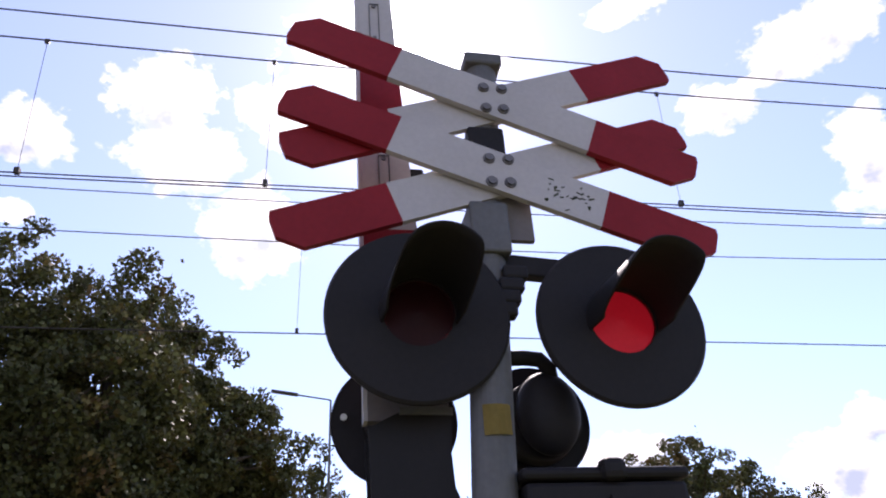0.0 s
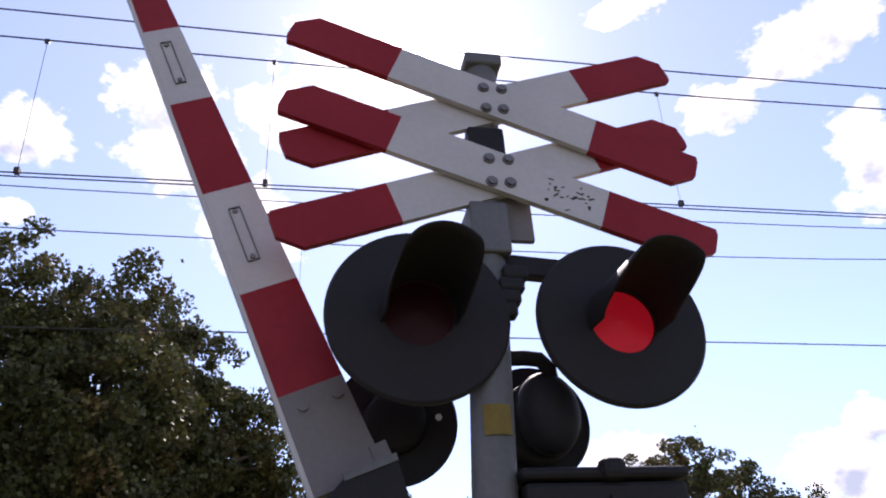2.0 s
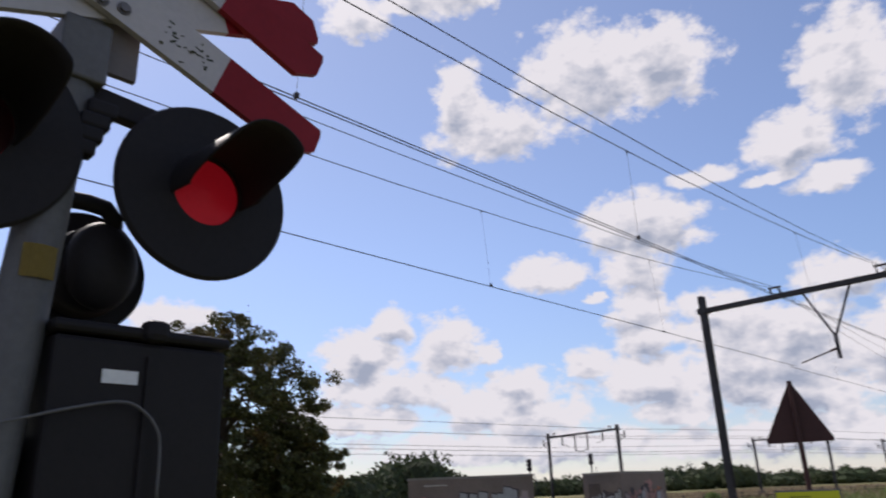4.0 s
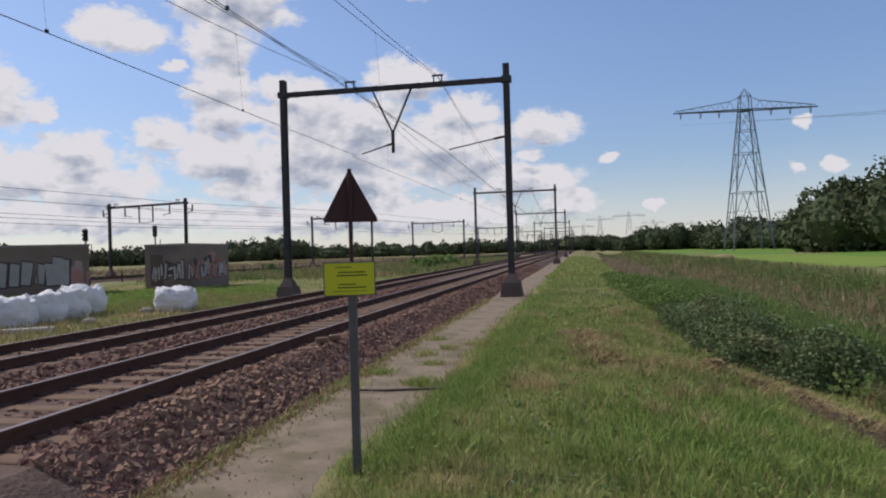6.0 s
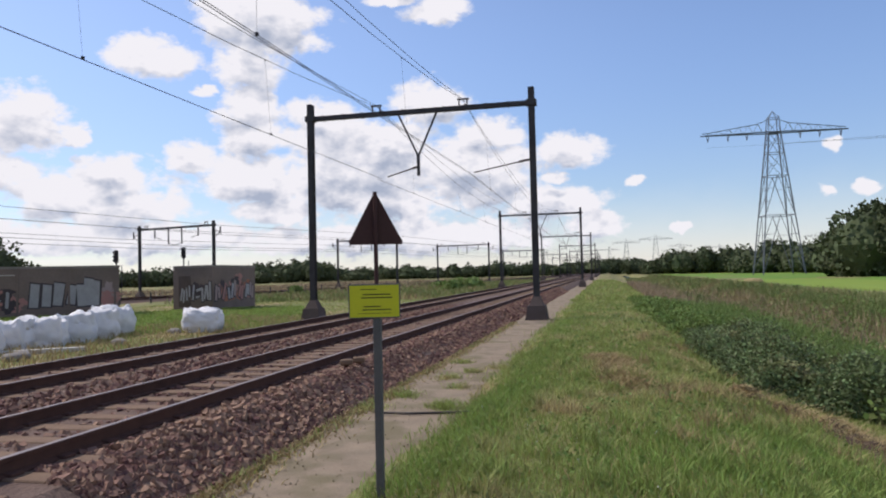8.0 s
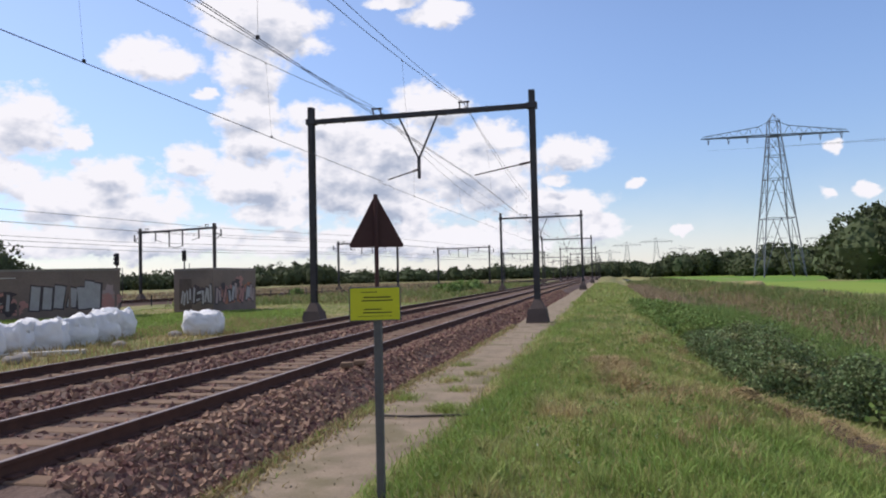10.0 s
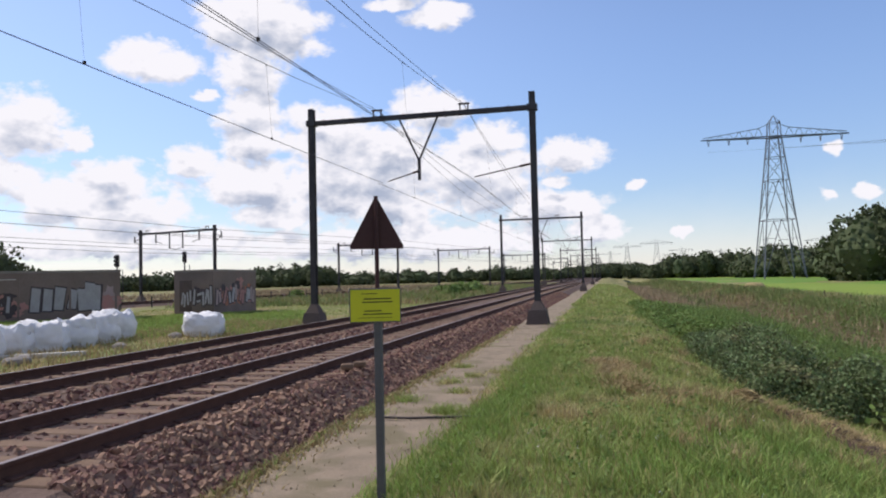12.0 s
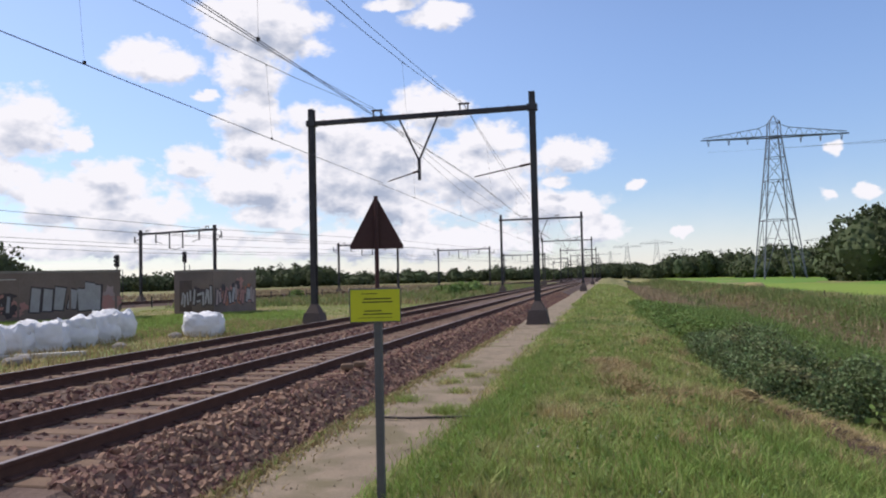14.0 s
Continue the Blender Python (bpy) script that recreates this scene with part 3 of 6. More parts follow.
PY = 28.95
PX0, PX1 = -12.42, -2.76
PORTALS = [PY - 57.0, PY, PY + 57.2, PY + 114.4, PY + 171.6, PY + 229, PY + 286, PY + 343, PY + 400, PY + 470]
CONTACT = H + 4.12
first = None
for i, y in enumerate(PORTALS):
    mid = (PX0 + PX1) / 2
    if first is None:
        first = portal(PX1 - PX0, -0.47, 8.36, 9.0, (-9.4 - mid, -5.6 - mid), "dark steel catenary portal over two tracks", "main line portals")
        # drop support and registration arms
        bm = B()
        xm = -7.58 - mid
        bar(bm, (xm - 0.85, 0, 8.3), (xm, 0, 6.45), 0.07)
        bar(bm, (xm + 0.85, 0, 8.3), (xm, 0, 6.45), 0.07)
        box(bm, (xm, 0, 6.1), (0.12, 0.12, 0.95), bevel=0.01)
        part("drop_support", bm, M["mast"], first, "V-shaped hanging support")
        for a, b in (((xm, 0, 6.02), (-8.95 - mid, 0, CONTACT + 0.06)), ((PX1 - mid - 0.1, 0, CONTACT + 0.47), (-5.2 - mid, 0, CONTACT + 0.05))):
            bm = B()
            bar(bm, a, b, 0.045)
            rod(bm, Vector(a).lerp(Vector(b), 0.02), Vector(a).lerp(Vector(b), 0.2), 0.05, seg=8)
            part("registration_arm", bm, M["insulator"], first)
        first.matrix_basis = pose(mid, y, 0)
    else:
        copy_thing(first, pose(mid, y, 0))


def wire(name, pts, r, label, group=""):
    bm = B()
    tube(bm, pts, r, 5)
    return solid(name, bm, M["wire"], label, "wire", group)


def sagging(x0, x1, z_end, z_mid, y0, y1, n=14):
    out = []
    for i in range(n + 1):
        k = i / n
        out.append((x0 + (x1 - x0) * k, y0 + (y1 - y0) * k, z_mid + (z_end - z_mid) * (2 * k - 1) ** 2))
    return out


def chain(ax, bx, y0, y1, x_m, z_m1, z_m2, twin, droppers):
    """One span of catenary: two carriers, contact wire and droppers."""
    top = 8.72
    r = 0.009 if y0 < 40 else 0.012
    m1 = sagging(x_m, x_m, top, z_m1, y0, y1)
    m2 = sagging(x_m, x_m, top - 0.04, z_m2, y0, y1)
    wire("carrier_wire", m1, r, "thin dark catenary carrier wire", "overhead wires")
    wire("carrier_wire", m2, r, "thin dark catenary carrier wire", "overhead wires")
    for k in ((-0.03, 0.03) if twin else (0.0,)):
        wire("contact_wire", sagging(ax + k, bx + k, CONTACT, CONTACT - 0.06, y0, y1), 0.0075 if twin else r * 1.1, "taut dark contact wire", "overhead wires")
    for k in droppers:
        y = y0 + (y1 - y0) * k
        zt = z_m2 + (top - 0.04 - z_m2) * (2 * k - 1) ** 2
        bm = B()
        xa = ax + (bx - ax) * k
        tube(bm, [(x_m, y, zt), (xa, y, CONTACT - 0.03)], 0.003, 4)
        box(bm, (x_m, y, zt - 0.01), (0.025, 0.04, 0.05))
        box(bm, (xa, y, CONTACT - 0.02), (0.05, 0.045, 0.06))
        solid("dropper", bm, M["wire"], "thin dropper wire with clamps", "wire", "droppers")


for i, (y0, y1) in enumerate(zip(PORTALS, PORTALS[1:])):
    if i > 5:
        break
    s = 1 if i % 2 else -1
    k = (0.1, 0.3, 0.47, 0.63, 0.81) if i < 3 else (0.3, 0.7)
    near_k = far_k = k
    if i == 0:
        near_k = [(y - y0) / (y1 - y0) for y in (-19.5, -11.0, -2.7, -0.5, 3.8, 10.85, 19.7)]
        far_k = [(y - y0) / (y1 - y0) for y in (-17.0, -9.0, -0.2, 11.1, 18.6)]
    chain(-5.74 + s * 0.4, -5.74 - s * 0.4, y0, y1, -5.6, H + 5.93, H + 5.55, i < 2, near_k)
    chain(-9.3 - s * 0.1, -9.1 + s * 0.1, y0, y1, -9.35, H + 6.33, H + 5.6, False, far_k)

# portals of the other line
side_first = None
for x, y, turn in ((-58.0, 12, -13), (-43.3, 65.5, -14), (-35.6, 103.5, -13), (-27.0, 135.5, -9), (-20.5, 182, -6), (-17.6, 235, -2), (-16.4, 300, 0), (-16.2, 370, 0)):
    if side_first is None:
        side_first = portal(10.6, -0.55, 6.9, 7.35, (-4.3, 4.3), "distant grey catenary portal with hanging supports", "side line portals", 0.24)
        for hx in (-3.0, -1.0, 0.9, 3.2):
            bm = B()
            L2 = 1.0 if abs(hx) > 2 else 1.7
            box(bm, (hx, 0, 6.9 - L2 / 2), (0.1, 0.1, L2))
            bar(bm, (hx, 0, 6.9 - L2 + 0.1), (hx + (0.9 if hx < 0 else -0.9), 0, 6.9 - L2 - 0.1), 0.05)
            part("drop_support", bm, M["mast"], side_first)
        for s in (-1, 1):
            bm = B()
            bar(bm, (s * 5.3, 0, 6.4), (s * 6.2, 0, 6.2), 0.07)
            bar(bm, (s * 5.3, 0, 5.6), (s * 6.2, 0, 6.2), 0.05)
            box(bm, (s * 6.2, 0, 6.35), (0.1, 0.1, 0.7))
            part("bracket", bm, M["mast"], side_first)
        side_first.matrix_basis = pose(x, y, 0, 0, 0, turn)
    else:
        copy_thing(side_first, pose(x, y, 0, 0, 0, turn))
for off, z in ((-4.5, 7.4), (-3.0, 5.2), (3.0, 5.2), (4.5, 7.4), (-6.2, 6.3), (6.2, 6.3)):
    wire("side_wire", [(x + off, y, z - (0.4 if i % 2 else 0.0)) for i, (x, y) in enumerate(SIDE[:9])], 0.02, "distant thin overhead wire", "side wires")

# ------------------------------------------------------------------ crossing signal


def U(x, y, z):
    """A place round the signal, from its own scale."""
    return Vector((x * S, y * S, H + z * S))


sig = thing("crossing_signal", (-2.03 * S, 0.414 * S, 0.0), "level crossing signal with red-tipped white crosses and black lamps", "crossing signal")
PB, PT = Vector((-2.03 * S, 0.414 * S, -0.08)), U(-2.03, 0.62, 2.06)
part("pole", rod(B(), PB, PT, 0.07 * S, 0.064 * S, 28), M["zinc"], sig, "grey galvanised steel pole", smooth=False)
part("pole_cap", box(B(), PT + Vector((0, 0, 0.0)), (0.15 * S, 0.15 * S, 0.05), bevel=0.01), M["zinc"], sig)


def on_pole(z):
    k = ((H + z * S) - PB.z) / (PT.z - PB.z)
    return PB.lerp(PT, k)


for z0, h, mt in ((1.62, 0.16, M["black"]), (1.27, 0.2, M["zinc"])):
    c = on_pole(z0)
    part("bracket", box(B(), c, (0.16 * S, 0.135 * S, h * S), bevel=0.008), mt, sig)
c = on_pole(0.61)
bm = B()
for k in range(4):
    a0, a1 = radians(-34 + k * 17), radians(-34 + (k + 1) * 17)
    r = 0.0745 * S
    q = [bm.verts.new(c + Vector((r * math.cos(a) + 0.0, r * math.sin(a) - 0.0, dz))) for a, dz in ((a0, -0.045 * S), (a1, -0.045 * S), (a1, 0.045 * S), (a0, 0.045 * S))]
    bm.faces.new(q)
bmesh.ops.solidify(bm, geom=bm.faces, thickness=0.002)
part("sticker", bm, M["sticker"], sig, "faded yellow sticker")
part("backing_plate", box(B(), U(-2.0, 0.66, 1.36), (0.02, 0.16 * S, 0.24 * S)), M["dull"], sig)


def cross_board(cy, cz, angle, x, flip):
    """One board of a cross: white middle, red ends with clipped corners, 22 mm thick."""
    W, half, red = 0.162 * S, 0.803 * S, 0.41 * S
    ca, sa = math.cos(radians(angle)), math.sin(radians(angle))

    def place(u, v, w):
        return U(x, cy, cz) + Vector((w, u * ca - v * sa, u * sa + v * ca))
    h = W / 2
    board = part("cross_board", slab(B(), [(-half + red, -h), (half - red, -h), (half - red, h), (-half + red, h)], 0.022, place), M["white"], sig, "white board with red pointed ends")
    tip = 0.075 * S
    for s in (-1, 1):
        c = s if angle > 0 else -s
        o = [(s * (half - red), -c * h), (s * (half - 0.008), -c * h), (s * half, -c * h * 0.7), (s * half, c * h * 0.2), (s * (half - tip), c * h), (s * (half - red), c * h)]
        part("red_end", slab(B(), o, 0.0225, place), M["red"], board, "faded red painted end")
    for u, v in ((-0.035, 0.05), (0.035, 0.05), (-0.033, -0.05), (0.033, -0.05)):
        if flip:
            p0 = U(x, cy, cz) + Vector((0.022, u * S, v * S))
            bm = rod(B(), p0, p0 + Vector((0.012, 0, 0)), 0.016 * S, seg=6)
            rod(bm, p0, p0 + Vector((0.004, 0, 0)), 0.022 * S, seg=14)
            part("bolt", bm, M["bolt"], board, "hexagonal bolt with washer")


cross_board(0.624, 1.485, 20.0, -1.985, False)
cross_board(0.624, 1.485, -20.3, -1.953, True)
cross_board(0.632, 1.82, 20.8, -1.985, False)
cross_board(0.632, 1.82, -21.2, -1.953, True)
# scuffs on the lowest board
bm = B()
rng = random.Random(5)
for i in range(26):
    u, v = rng.uniform(0.18, 0.34), rng.gauss(0, 0.028)
    ca, sa = math.cos(radians(-20.3)), math.sin(radians(-20.3))
    p = U(-1.953, 0.624 + u * ca - v * sa, 1.485 + u * sa + v * ca) + Vector((0.0225, 0, 0))
    box(bm, p, (0.001, rng.uniform(0.004, 0.02), rng.uniform(0.003, 0.008)), Matrix.Rotation(rng.uniform(-0.6, 0.6), 3, "X"))
part("scuff", bm, M["dark_ink"], sig, "dark scuff marks", kind="stuff")

FLIPS = []


def disc_lamp(y, z, x, r, hood_r, lens_r, hood_len, front):
    """A black backing disc with rim, lens, hood and rear housing; the lens is a disc lit on one side that turns over."""
    s = 1 if front else -1
    c = U(x, y, z)
    bm = B()
    n = 56
    ring = [(0.0, 0.0), (r * 0.97, 0.0), (r, -0.008), (r, -0.02), (r * 0.97, -0.016), (lens_r * 1.03, -0.016)]
    rings = []
    for rr, w in ring[1:]:
        rings.append([bm.verts.new(c + Vector((s * w * S, rr * S * math.cos(2 * math.pi * k / n), rr * S * math.sin(2 * math.pi * k / n)))) for k in range(n)])
    hole = [bm.verts.new(c + Vector((0, lens_r * 1.03 * S * math.cos(2 * math.pi * k / n), lens_r * 1.03 * S * math.sin(2 * math.pi * k / n)))) for k in range(n)]
    allr = [hole] + rings + [hole]
    for a, b in zip(allr, allr[1:]):
        for k in range(n):
            bm.faces.new((a[k], a[(k + 1) % n], b[(k + 1) % n], b[k]))
    bmesh.ops.recalc_face_normals(bm, faces=bm.faces)
    disc = part("backing_disc", bm, M["black"], sig, "round matt black backing disc")
    # hood: a tube cut back underneath
    bm = B()
    segs, rows = 40, 8
    for shell in (0, 1):
        rr = (hood_r - 0.006 * shell) * S
        grid = []
        for i in range(rows + 1):
            line = []
            for k in range(segs + 1):
                a = radians(-18 + 216 * k / segs)
                reach = hood_len * (0.28 + 0.72 * ramp(math.sin(a), -0.35, 0.6))
                line.append(bm.verts.new(c + Vector((s * reach * S * i / rows, rr * math.cos(a) + 0.09 * reach * S * i / rows, rr * math.sin(a)))))
            grid.append(line)
        for i in range(rows):
            for k in range(segs):
                q = (grid[i][k], grid[i][k + 1], grid[i + 1][k + 1], grid[i + 1][k])
                bm.faces.new(q if shell else q[::-1])
        if shell == 0:
            outer = grid
        else:
            for k in range(segs):
                bm.faces.new((outer[-1][k], outer[-1][k + 1], grid[-1][k + 1], grid[-1][k]))
            for i in range(rows):
                for k in (0, segs):
                    bm.faces.new((outer[i][k], outer[i + 1][k], grid[i + 1][k], grid[i][k]))
    bmesh.ops.recalc_face_normals(bm, faces=bm.faces)
    part("hood", bm, M["black"], sig, "black sheet metal sun hood", smooth=True)
    # rear housing
    bm = B()
    back = c - Vector((s * 0.02 * S, 0, 0))
    deep = 0.13 if front else 0.02
    rod(bm, back, back - Vector((s * deep * S, 0, 0)), lens_r * 1.3 * S, lens_r * 1.2 * S, 28)
    ball(bm, back - Vector((s * deep * S, 0, 0)), lens_r * 1.2 * S, (0.6 if front else 0.2, 1, 1), 3)
    part("lamp_housing", bm, M["black"], sig, smooth=True)
    if not front:
        return disc
    bm = B()
    q = c + Vector((-0.015 * S, 0, 0))
    rr, th = lens_r * 1.015 * S, 0.006
    for f, sg in ((1, 1), (0, -1)):
        centre = bm.verts.new(q + Vector((sg * (th + 0.012), 0, 0)))
        rim = [bm.verts.new(q + Vector((sg * th * 0.5, rr * math.cos(2 * math.pi * k / 32), rr * math.sin(2 * math.pi * k / 32)))) for k in range(32)]
        for k in range(32):
            fc = bm.faces.new((centre, rim[k], rim[(k + 1) % 32]) if sg > 0 else (centre, rim[(k + 1) % 32], rim[k]))
            fc.material_index = 0 if f else 1
    lens = part("lens", bm, [M["lit"], M["unlit"]], disc, "round red lamp lens", at=q)
    FLIPS.append((lens, lens.location.copy()))
    return disc


LAMP_R = disc_lamp(0.985, 0.93, -1.95, 0.286, 0.124, 0.108, 0.33, True)
LAMP_L = disc_lamp(0.322, 0.94, -1.95, 0.29, 0.124, 0.108, 0.33, True)
disc_lamp(0.285, 0.71, -2.33, 0.212, 0.1, 0.085, 0.25, False)
disc_lamp(0.765, 0.705, -2.33, 0.2, 0.1, 0.085, 0.25, False)
part("lamp_arm", bar(B(), U(-2.03, 0.2, 1.19), U(-2.03, 1.02, 1.13), 0.05 * S, 0.075 * S, 0.006), M["black"], sig, "black cross arm")
for y in (0.285, 0.335, 0.985):
    bm = B()
    bar(bm, U(-2.03, y, 1.15), U(-2.05, y, 0.98), 0.05 * S)
    part("lamp_bracket", bm, M["black"], sig)
bm = B()
for k in range(4):
    box(bm, U(-1.98, 0.60 + 0.016 * (3 - k), 1.10 - 0.045 * k), (0.05, 0.085 * S, 0.05 * S), bevel=0.01)
part("clamp", bm, M["black"], sig, "black stepped cable clamp")
bm = B()
tube(bm, [U(-2.12, 0.60, 0.86), U(-2.12, 0.69, 0.865), U(-2.12, 0.745, 0.86), U(-2.12, 0.775, 0.83), U(-2.14, 0.785, 0.78), U(-2.2, 0.79, 0.72)], 0.026 * S, 12)
part("conduit", bm, M["black"], sig, "bent black conduit", smooth=True)
# small white heads put where the left rear disc has two bright dots
for y in (0.115, 0.43):
    part("bolt", rod(B(), U(-2.3, y, 0.72), U(-2.29, y, 0.72), 0.011 * S, seg=10), M["plate"], sig)
bm = B()
ball(bm, U(-2.14, 0.76, 0.685), 0.125 * S, (0.55, 0.85, 1.1), 3)
rod(bm, U(-2.16, 0.76, 0.685), U(-2.28, 0.76, 0.69), 0.125 * S, 0.14 * S, 32)
part("bell_dome", bm, M["black"], sig, "rounded black bell housing", smooth=True)

# the barrier's drive cabinet
cab = thing("barrier_cabinet", (-2.12 * S, 0.88 * S, 0.0), "dark painted barrier drive cabinet with a white label", "cabinet")
top = H + 0.452 * S
part("body", box(B(), (-2.13 * S, 0.843 * S, top / 2 - 0.04), (0.36 * S, 0.485 * S, top + 0.04), bevel=0.012), M["cabinet"], cab)
part("lid", box(B(), (-2.13 * S, 0.843 * S, top), (0.38 * S, 0.505 * S, 0.03), bevel=0.012), M["cabinet"], cab)
part("hinge", box(B(), U(-1.95, 0.86, 0.46), (0.06, 0.075 * S, 0.055), bevel=0.018), M["black"], cab, "rounded black hinge")
part("door_seam", box(B(), U(-1.945, 0.85, 0.0), (0.01, 0.012, 0.78 * S)), M["black"], cab)
part("label", box(B(), U(-1.948, 0.775, 0.327), (0.004, 0.095 * S, 0.036 * S)), M["plate"], cab, "blank white label")
knots = [U(-1.92, *q) for q in ((0.16, 0.37), (0.245, 0.257), (0.297, 0.192), (0.346, 0.169), (0.482, 0.191), (0.645, 0.235), (0.774, 0.259), (0.834, 0.239), (0.874, 0.197), (0.889, 0.144), (0.892, 0.0))]
curve = []
for i in range(len(knots) - 1):
    p0, p1, p2, p3 = knots[max(i - 1, 0)], knots[i], knots[i + 1], knots[min(i + 2, len(knots) - 1)]
    for k in range(6):
        t = k / 6
        curve.append(0.5 * (2 * p1 + (p2 - p0) * t + (2 * p0 - 5 * p1 + 4 * p2 - p3) * t * t + (3 * p1 - p0 - 3 * p2 + p3) * t ** 3))
bm = tube(B(), curve, 0.0036, 10)
part("cable", bm, M["zinc"], cab, "shiny bare cable loop", smooth=True)

# the boom, about its pivot
PIV = U(-2.19, 0.713, 0.136)
boom = thing("barrier_boom", PIV, "red and white striped barrier boom sinking beside the signal", "barrier boom")
EDGE = -0.52 * S
marks = [0.535, 0.855, 1.228, 1.645, 2.07, 2.46, 2.86, 3.26, 3.66, 4.06, 4.46, 4.86, 5.2]


def boom_width(s):
    return max(0.245 - 0.043 * s, 0.08) * S


for i, (a, b) in enumerate(zip(marks, marks[1:])):
    o = [(EDGE, a * S), (EDGE + boom_width(a), a * S), (EDGE + boom_width(b), b * S), (EDGE, b * S)]
    bm = slab(B(), o, 0.045, lambda u, v, w: PIV + Vector((w, u, v)))
    # the root piece is an even grey, darker than the white stripes
    stripe = part("stripe", bm, M["dull"] if i == 0 else M["white"] if i % 2 == 0 else M["red"], boom, "dull grey root of the boom" if i == 0 else "white stripe" if i % 2 == 0 else "faded red stripe")
    part("edge_strip", box(B(), PIV + Vector((0.02, EDGE - 0.006, (a + b) / 2 * S)), (0.05, 0.011, (b - a) * S)), M["white"], stripe, "pale metal edge")
    if i in (2, 4):
        mid = (a + b) / 2 + 0.01
        cy = EDGE + boom_width(mid) * 0.45
        bm = B()
        for dz in (-0.11, 0.11):
            box(bm, PIV + Vector((0.047, cy, (mid + dz) * S)), (0.005, 0.035, 0.004))
        for dy in (-0.017, 0.017):
            box(bm, PIV + Vector((0.047, cy + dy, mid * S)), (0.005, 0.003, 0.22 * S))
        part("reflector_frame", bm, M["zinc"], stripe)
        for dz in (-0.095, 0.095):
            p0 = PIV + Vector((0.045, cy, (mid + dz) * S))
            part("rivet", rod(B(), p0, p0 + Vector((0.006, 0, 0)), 0.008, seg=8), M["bolt"], stripe)
for u_, v_ in ((0.06, 0.80), (0.17, 0.80)):
    p0 = PIV + Vector((0.045, EDGE + u_ * S, v_ * S))
    part("bolt", rod(B(), p0, p0 + Vector((0.008, 0, 0)), 0.013, seg=8), M["dull"], boom)
lamp_s = 1.46
ly = EDGE + boom_width(lamp_s)
bm = B()
box(bm, PIV + Vector((0.02, ly + 0.015, lamp_s * S)), (0.04, 0.06, 0.085), bevel=0.008)
box(bm, PIV + Vector((0.02, ly + 0.04, (lamp_s - 0.01) * S)), (0.035, 0.07, 0.05), bevel=0.008)
boom_lamp = part("boom_lamp", bm, M["black"], boom, "dark lamp housing")
lc = PIV + Vector((0.02, ly + 0.09, lamp_s * S))
part("lamp_ring", rod(B(), lc - Vector((0.035, 0, 0)), lc + Vector((0.0, 0, 0)), 0.05, seg=24), M["unlit"], boom_lamp, "dark red lamp drum")
bm = B()
q = lc + Vector((0.004, 0, 0))
rod(bm, q - Vector((0.003, 0, 0)), q + Vector((0.0015, 0, 0)), 0.042, seg=24)
for f_ in bm.faces:
    f_.material_index = 1
for yy in range(-3, 4):
    for zz in range(-3, 4):
        if yy * yy + zz * zz < 11:
            rod(bm, q + Vector((0.0, yy * 0.0085, zz * 0.0085)), q + Vector((0.004, yy * 0.0085, zz * 0.0085)), 0.0034, seg=6)
boom_lens = part("lamp_lens", bm, [M["lit"], M["unlit"]], boom_lamp, "red dotted lamp", at=q)
FLIPS.append((boom_lens, boom_lens.location.copy()))
# fork that carries the boom
for dx in (-0.03, 0.075):
    bm = slab(B(), [(EDGE - 0.004, 0.50 * S), (EDGE + 0.09 * S, 0.545 * S), (EDGE + 0.255 * S, 0.54 * S), (EDGE + 0.242 * S, 0.42 * S), (EDGE + 0.246 * S, 0.32 * S), (EDGE + 0.29 * S, 0.2 * S), (0.05, 0.05), (0.05, -0.08), (-0.1, -0.08), (EDGE, 0.3 * S)], 0.012, lambda u, v, w: PIV + Vector((dx + w, u, v)))
    part("fork", bm, M["cabinet"], boom, "dark steel carrying fork")
# pale zinc-coloured bar on the top edge of the dark fork
part("fork_edge", bar(B(), PIV + Vector((0.09, EDGE + 0.09 * S, 0.548 * S)), PIV + Vector((0.09, EDGE + 0.255 * S, 0.543 * S)), 0.008, 0.02), M["zinc"], boom, "pale bar along the fork's top edge")
part("stub", box(B(), PIV + Vector((0.04, EDGE + 0.225 * S, 0.585 * S)), (0.02, 0.05, 0.05), bevel=0.004), M["dull"], boom)
part("pivot_shaft", rod(B(), PIV + Vector((-0.12, 0, 0)), PIV + Vector((0.16, 0, 0)), 0.05, seg=20), M["cabinet"], boom)

# ------------------------------------------------------------------ warning sign by the path
SX, SY = -1.973, 5.985
sg = thing("warning_sign", (SX, SY, -0.5), "dark triangle and yellow notice on a grey pole", "sign")
face = Matrix.Rotation(radians(18.1), 3, "Z")


def F(u, w, z):
    return Vector((SX, SY, 0)) + face @ Vector((u, w, 0)) + Vector((0, 0, z))


part("pole", bar(B(), F(0, 0.02, -0.52), F(0, 0.02, 1.2), 0.07, 0.055, 0.008), M["zinc"], sg, "grey square metal pole")
part("upper_pole", rod(B(), F(0, 0.0, 1.15), F(0, 0.0, 2.2), 0.019, seg=14), M["sign_back"], sg, "thin dark upper pole")
tri = []
for (cu, cv), a0 in zip(((-0.215, 1.755), (0.215, 1.755), (0.0, 2.163)), (210, 330, 90)):
    for k in range(7):
        a = radians(a0 - 60 + 20 * k)
        tri.append((cu + 0.022 * math.cos(a), cv + 0.022 * math.sin(a)))
part("triangle_plate", slab(B(), tri, 0.012, lambda u, v, w: F(u, 0.022 + w, v)), M["sign_back"], sg, "dark brown back of a triangular plate")
